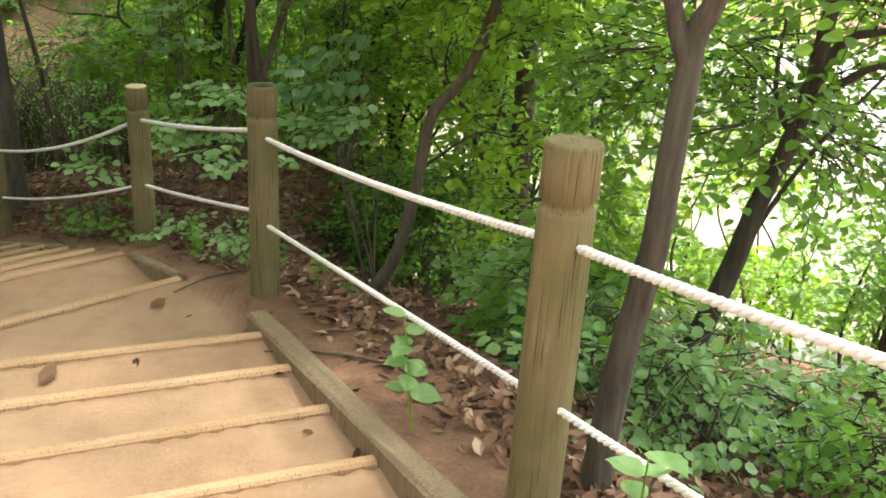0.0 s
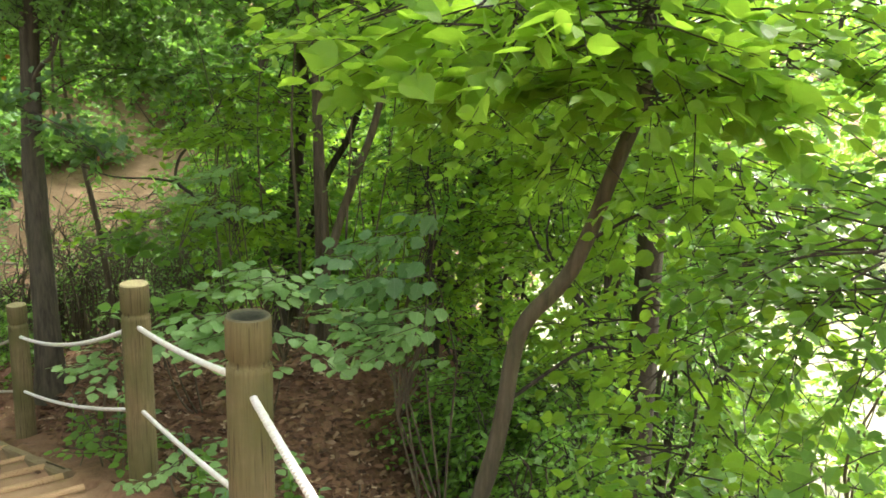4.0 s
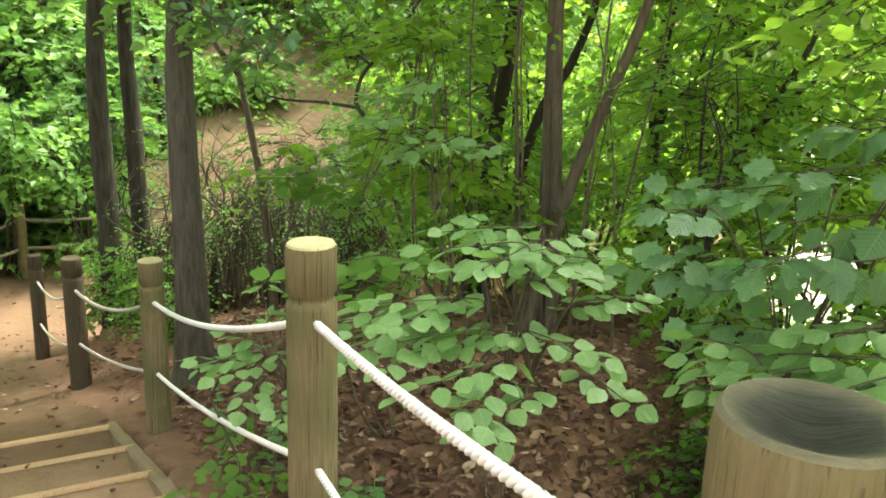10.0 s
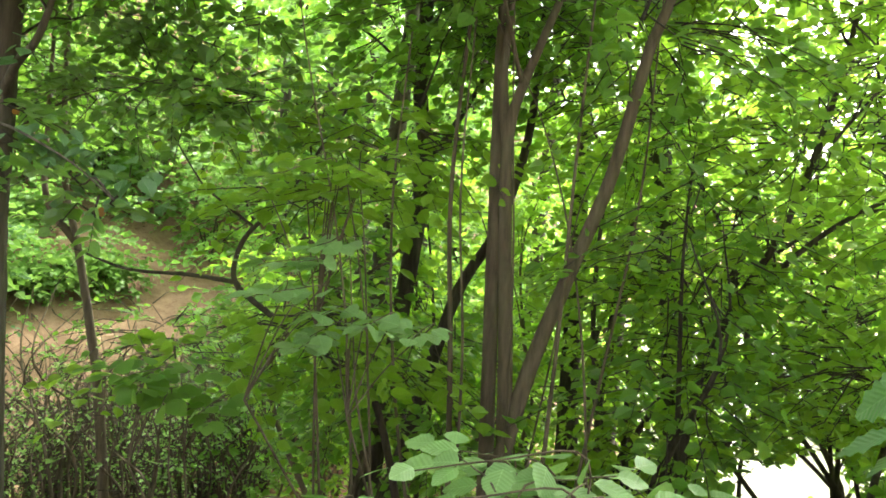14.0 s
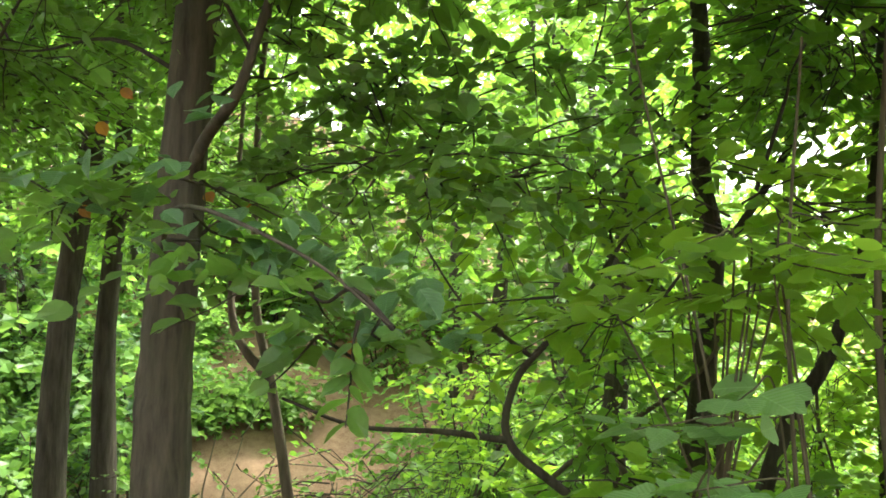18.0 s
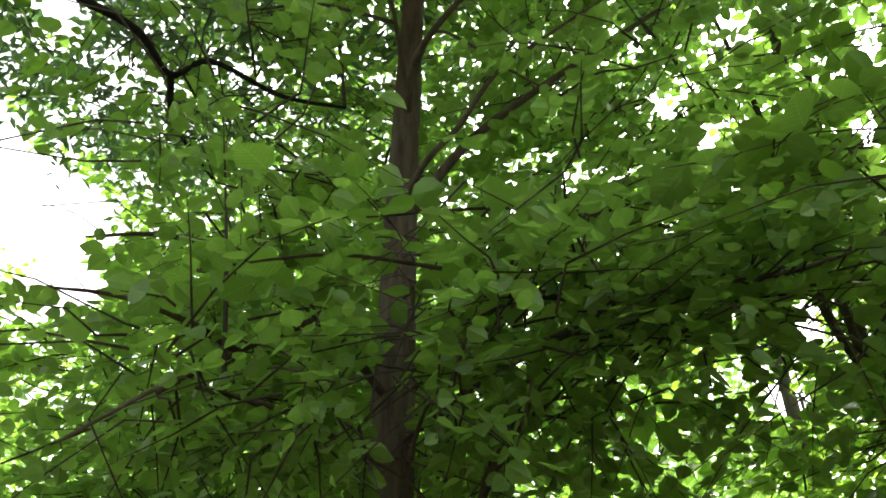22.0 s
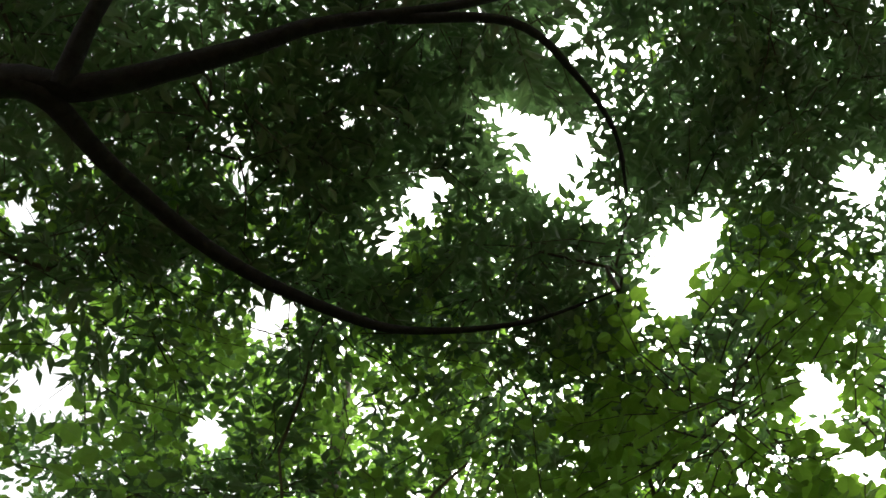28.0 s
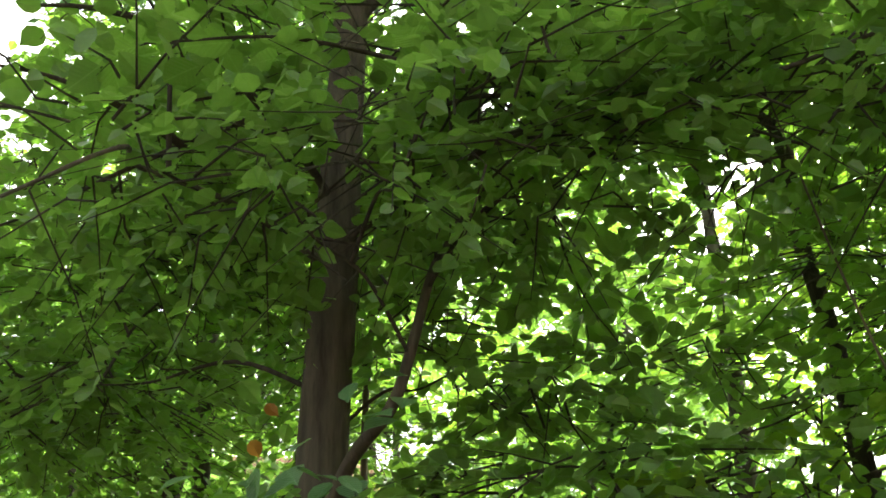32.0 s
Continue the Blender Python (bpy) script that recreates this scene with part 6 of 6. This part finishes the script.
while n_left < 40 and tries < 4000:
    tries += 1
    x, y = RNG.uniform(-16, -1.2), RNG.uniform(0.5, 18)
    al, lf, _ = beside_fence(np.array([x]), np.array([y]))
    hw = (x + 0.48) * -0.57 + (y - 3.34) * 0.82
    inside = min(math.hypot(x - p, y - q) for p, q in FAR_POSTS) < 0.9
    if lf[0] < (3.0 if al[0] < ARC[5] else 4.6) or inside or (x > -10.2 and y > 9.5) or hw > 17:
        continue
    n_left += 1
    h = RNG.uniform(1.6, 4.2)
    shrub("bank_shrub", "dense shrub on the far bank, its green darkened for shade", x, y, h, RNG.uniform(0.7, 1.1), int(54 + 28 * h), 0.115, LEAF_BANK_SHADED, "far", 6, "bank thicket", BARK_DARK, 0.15, 1.0, None, 0.5)

for x, y, h in ((-11.6, 10.4, 2.6), (-12.0, 11.8, 3.2), (-11.7, 13.2, 2.8), (-13.0, 12.8, 4.0), (-11.1, 14.6, 2.6), (-10.9, 15.8, 3.0), (-12.4, 14.8, 4.2), (-13.4, 10.8, 4.0), (-10.9, 9.2, 2.4), (-12.2, 9.4, 3.6), (-14.2, 14.0, 4.6), (-12.0, 16.6, 4.0)):
    shrub("bank_shrub", "dense shrub on the far bank, its green darkened for shade", x, y, h, 0.95, 210, 0.115, LEAF_BANK_SHADED, "far", 7, "bank thicket", BARK_DARK, 0.12, 1.0, None, 0.5)
RNG = np.random.default_rng(116)
n_hill = 0
while n_hill < 46:
    x, y = RNG.uniform(-20, -2.5), RNG.uniform(11, 27)
    hw = (x + 0.48) * -0.57 + (y - 3.34) * 0.82
    bearing = math.degrees(math.atan2(-(x + 0.48), y - 3.34))
    if not 13.5 < hw < 23 or (28.5 < bearing < 39.5 and hw < 21.0):
        continue
    n_hill += 1
    shrub("hill_shrub", "light green bush on the slope among the trees", x, y, RNG.uniform(1.6, 3.6), 1.1, 130, 0.15, LEAF_FAR if n_hill % 2 else LEAF, "far", 6, "hillside bushes", BARK_DARK, 0.1, 1.0, None, 0.6)

for x, y, h in ((-13.2, 20.6, 2.6), (-12.2, 21.6, 3.0), (-11.2, 21.9, 2.6), (-14.4, 19.8, 3.0), (-10.6, 23.4, 3.4), (-13.0, 22.8, 3.8), (-15.2, 21.4, 3.8), (-11.8, 24.4, 4.2), (-14.6, 24.0, 4.4), (-9.6, 21.6, 2.4), (-12.6, 19.4, 0.8), (-10.8, 19.6, 0.7), (-11.6, 18.6, 0.6)):
    shrub("hill_shrub", "light green bush on the slope among the trees", x, y, h, 0.5 + 0.3 * h, 170, 0.15, LEAF_FAR, "far", 5, "hillside bushes", BARK_DARK, 0.1, 1.0, None, 0.6)

RNG = np.random.default_rng(117)
# ---- woods further off ----
def wood_tree(x, y, h, r, count, leaf, mat, group, lab, low=0.12, shape="far"):
    g = ground_at(x, y)
    bend = RNG.uniform(-0.6, 0.6, 2)
    st = [([(x, y, g - 0.2), (x + bend[0] * 0.3, y + bend[1] * 0.3, g + h * 0.3), (x + bend[0], y + bend[1], g + h * 0.65), (x + bend[0] * 1.2, y + bend[1] * 1.2, g + h * 0.95)], 0.03 + 0.012 * h, 0.03)]
    cl = []
    for k in range(9):
        a = RNG.uniform(0, 6.28)
        u = RNG.uniform(low, 1.0)
        q = r * RNG.uniform(0.2, 0.9) * (1.2 - 0.6 * abs(u - 0.6))
        ln = 0.45 + leaf * 2
        cl.append(((x + bend[0] * u + q * math.cos(a), y + bend[1] * u + q * math.sin(a), g + h * u), (r * 0.5, r * 0.5, r * 0.36), count // 9, leaf, ln))
    return plant("wood_tree", lab, "tree", st, cl, BARK_DARK, mat, group, shape, 7, 0, 1.5)


for i in range(115):
    a = math.radians(RNG.uniform(-50, 80))
    d = RNG.uniform(15, 24) if i % 3 else RNG.uniform(24, 42)
    x, y = -1.0 - d * math.sin(a), 4.0 + d * math.cos(a)
    hw = (x + 0.48) * -0.57 + (y - 3.34) * 0.82
    bearing = math.degrees(math.atan2(-(x + 0.48), y - 3.34))
    if x > -1.5 and d < 26:
        continue
    if hw < 16.5 or (28 < bearing < 40 and hw < 21.5):
        continue
    far = d > 24
    wood_tree(x, y, RNG.uniform(5, 10) if not far else RNG.uniform(8, 13), RNG.uniform(1.8, 2.6) if not far else 3.4, 190, 0.29 if far else 0.19, LEAF_FAR if i % 3 else LEAF_YOUNG, "woods round the path", "leafy tree in the woods further off")

RNG = np.random.default_rng(118)
# crowns added behind and beside the walker, some unseen, to close the leaf roof and shade the path
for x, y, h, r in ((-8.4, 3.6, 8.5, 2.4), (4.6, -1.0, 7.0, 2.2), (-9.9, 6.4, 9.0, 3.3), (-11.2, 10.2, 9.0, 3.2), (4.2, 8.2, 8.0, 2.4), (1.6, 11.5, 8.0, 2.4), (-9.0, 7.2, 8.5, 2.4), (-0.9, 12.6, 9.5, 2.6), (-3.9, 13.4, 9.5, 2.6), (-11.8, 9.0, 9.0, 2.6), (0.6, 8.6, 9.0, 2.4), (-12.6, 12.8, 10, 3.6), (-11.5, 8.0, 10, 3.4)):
    tree = wood_tree(x, y, h, r, 400, 0.11, LEAF_TOP if y < 7 else LEAF, "trees closing the leaf roof", "tree with a spreading crown added to close the leaf roof", 0.5, "plain")

for x, y, h in ((-1.6, 14.6, 9.0), (-2.6, 16.0, 9.5), (-1.9, 13.0, 7.0)):
    wood_tree(x, y, h, 2.2, 330, 0.13, LEAF_YOUNG, "trees closing the leaf roof", "leafy young tree standing above the pond", 0.25, "far")

RNG = np.random.default_rng(119)
# added on the sun side only so that their crowns shade the slope
for x, y, h in ((-6.6, 18.8, 10.5), (-8.2, 21.8, 11.5), (-10.2, 24.6, 11.5)):
    wood_tree(x, y, h, 2.8, 330, 0.14, LEAF, "woods round the path", "tall leafy tree added to shade the bare slope", 0.45, "far")
for x, y, h in ((-5.2, 17.4, 10.0), (-4.6, 19.6, 10.0), (-6.0, 22.0, 11.0), (-12.6, 16.2, 6.0), (-11.2, 17.4, 6.0), (-13.6, 15.0, 6.5), (-14.4, 13.2, 7.0)):
    wood_tree(x, y, h, 2.3, 300, 0.15, LEAF_FAR, "woods round the path", "leafy tree in the woods further off", 0.1, "far")

# ---- fallen leaves and sticks ----
def litter(name, label, box, count, keep, size):
    x, y = RNG.uniform(box[0], box[1], count), RNG.uniform(box[2], box[3], count)
    al, lf, _ = beside_fence(x, y)
    ok = keep(al, lf, x, y)
    x, y = x[ok], y[ok]
    z, _, _ = land(x, y)
    p = np.stack([x, y, z + 0.008], -1)
    a = RNG.uniform(0, 6.28, len(x))
    along = np.stack([np.cos(a), np.sin(a), RNG.normal(0, 0.18, len(x))], -1)
    up = np.array((0, 0, 1.0)) + RNG.normal(size=(len(x), 3)) * 0.35
    v, f = leaf_mesh(p, along, up, size * RNG.uniform(0.6, 1.3, len(x)), "dead")
    return tagged(mesh_object(name, v, f, LITTER, smooth=False), label, "leaves", kind="stuff")


litter("leaf_litter", "brown fallen leaves covering the soil beside the fence", (-7, 4, 1, 12), 30000, lambda al, lf, x, y: (lf < -0.06) & (lf > -5) & (RNG.uniform(size=x.shape) < np.interp(-lf, [0, 0.25, 0.8], [0.3, 0.8, 1])), 0.068)
litter("slope_litter", "thick layer of small brown leaves under the shrubs", (-4.5, 2.2, 2.0, 9.0), 44000, lambda al, lf, x, y: (lf < -0.12) & (lf > -3) & (RNG.uniform(size=x.shape) < np.interp(-lf, [0.1, 0.4, 0.9], [0.25, 0.75, 1])), 0.07)
litter("path_leaves", "scattered dry leaves along the edge of the steps", (-7, 3, 0, 11), 2600, lambda al, lf, x, y: (lf > 0.05) & (lf < 2.0) & (RNG.uniform(size=x.shape) < np.interp(lf, [0.05, 0.3, 0.6], [0.5, 0.28, 0.05])), 0.065)
litter("lower_path_leaves", "small dry leaves scattered over the lower path", (-11, -3, 6, 14), 2600, lambda al, lf, x, y: (al > ARC[5] - 0.6) & (lf > 0.1) & (lf < 3.6) & (RNG.uniform(size=x.shape) < np.interp(lf, [0.1, 0.6, 1.2, 2.6, 3.4], [0.9, 0.5, 0.2, 0.3, 0.9])), 0.055)
litter("bank_litter", "dry leaves on the bank and the bare slope", (-16, 0, 1, 24), 22000, lambda al, lf, x, y: (lf > 2.2 + 1.5 * (al > ARC[6])), 0.09)
for k in range(90):
    x, y = RNG.uniform(-3.2, 0.8), RNG.uniform(2.4, 7.2)
    al, lf, _ = beside_fence(np.array([x]), np.array([y]))
    if not 0.2 < lf[0] < 1.6 or RNG.uniform() > (0.9 if lf[0] < 0.5 else 0.35):
        continue
    a = RNG.uniform(0, 6.28)
    z = ground_at(x, y) + 0.012
    fl = thing("fallen_leaf", "curled dry brown leaf lying on a sandy step", "leaf", (x, y, z), "fallen leaves on the steps")
    v, f = leaf_mesh(np.array([(x, y, z)]), np.array([(math.cos(a), math.sin(a), RNG.uniform(-0.1, 0.1))]), np.array([(0.2 * math.sin(a), 0.1, 1.0)]), np.array([RNG.uniform(0.07, 0.13)]), "dead")
    mesh_object("blade", v, f, LITTER, fl, smooth=False)
for k in range(16):
    x, y = RNG.uniform(-3.5, 1.6), RNG.uniform(3, 8.2)
    al, lf, _ = beside_fence(np.array([x]), np.array([y]))
    if not -2.5 < lf[0] < -0.2:
        continue
    a, ln = RNG.uniform(0, 6.28), RNG.uniform(0.3, 0.8)
    pts = [(x + math.cos(a) * ln * u, y + math.sin(a) * ln * u + 0.04 * math.sin(5 * u), 0) for u in (0, 0.35, 0.7, 1)]
    pts = [(p, q, ground_at(p, q) + 0.012) for p, q, _ in pts]
    st = thing("fallen_stick", "dry brown stick lying on the leaf litter", "stick", pts[0], "sticks on the forest floor")
    mesh_object("stick", *tube(smooth_line(pts, 4), np.linspace(0.009, 0.004, 13), 6, 0.1), BARK_RED, st)
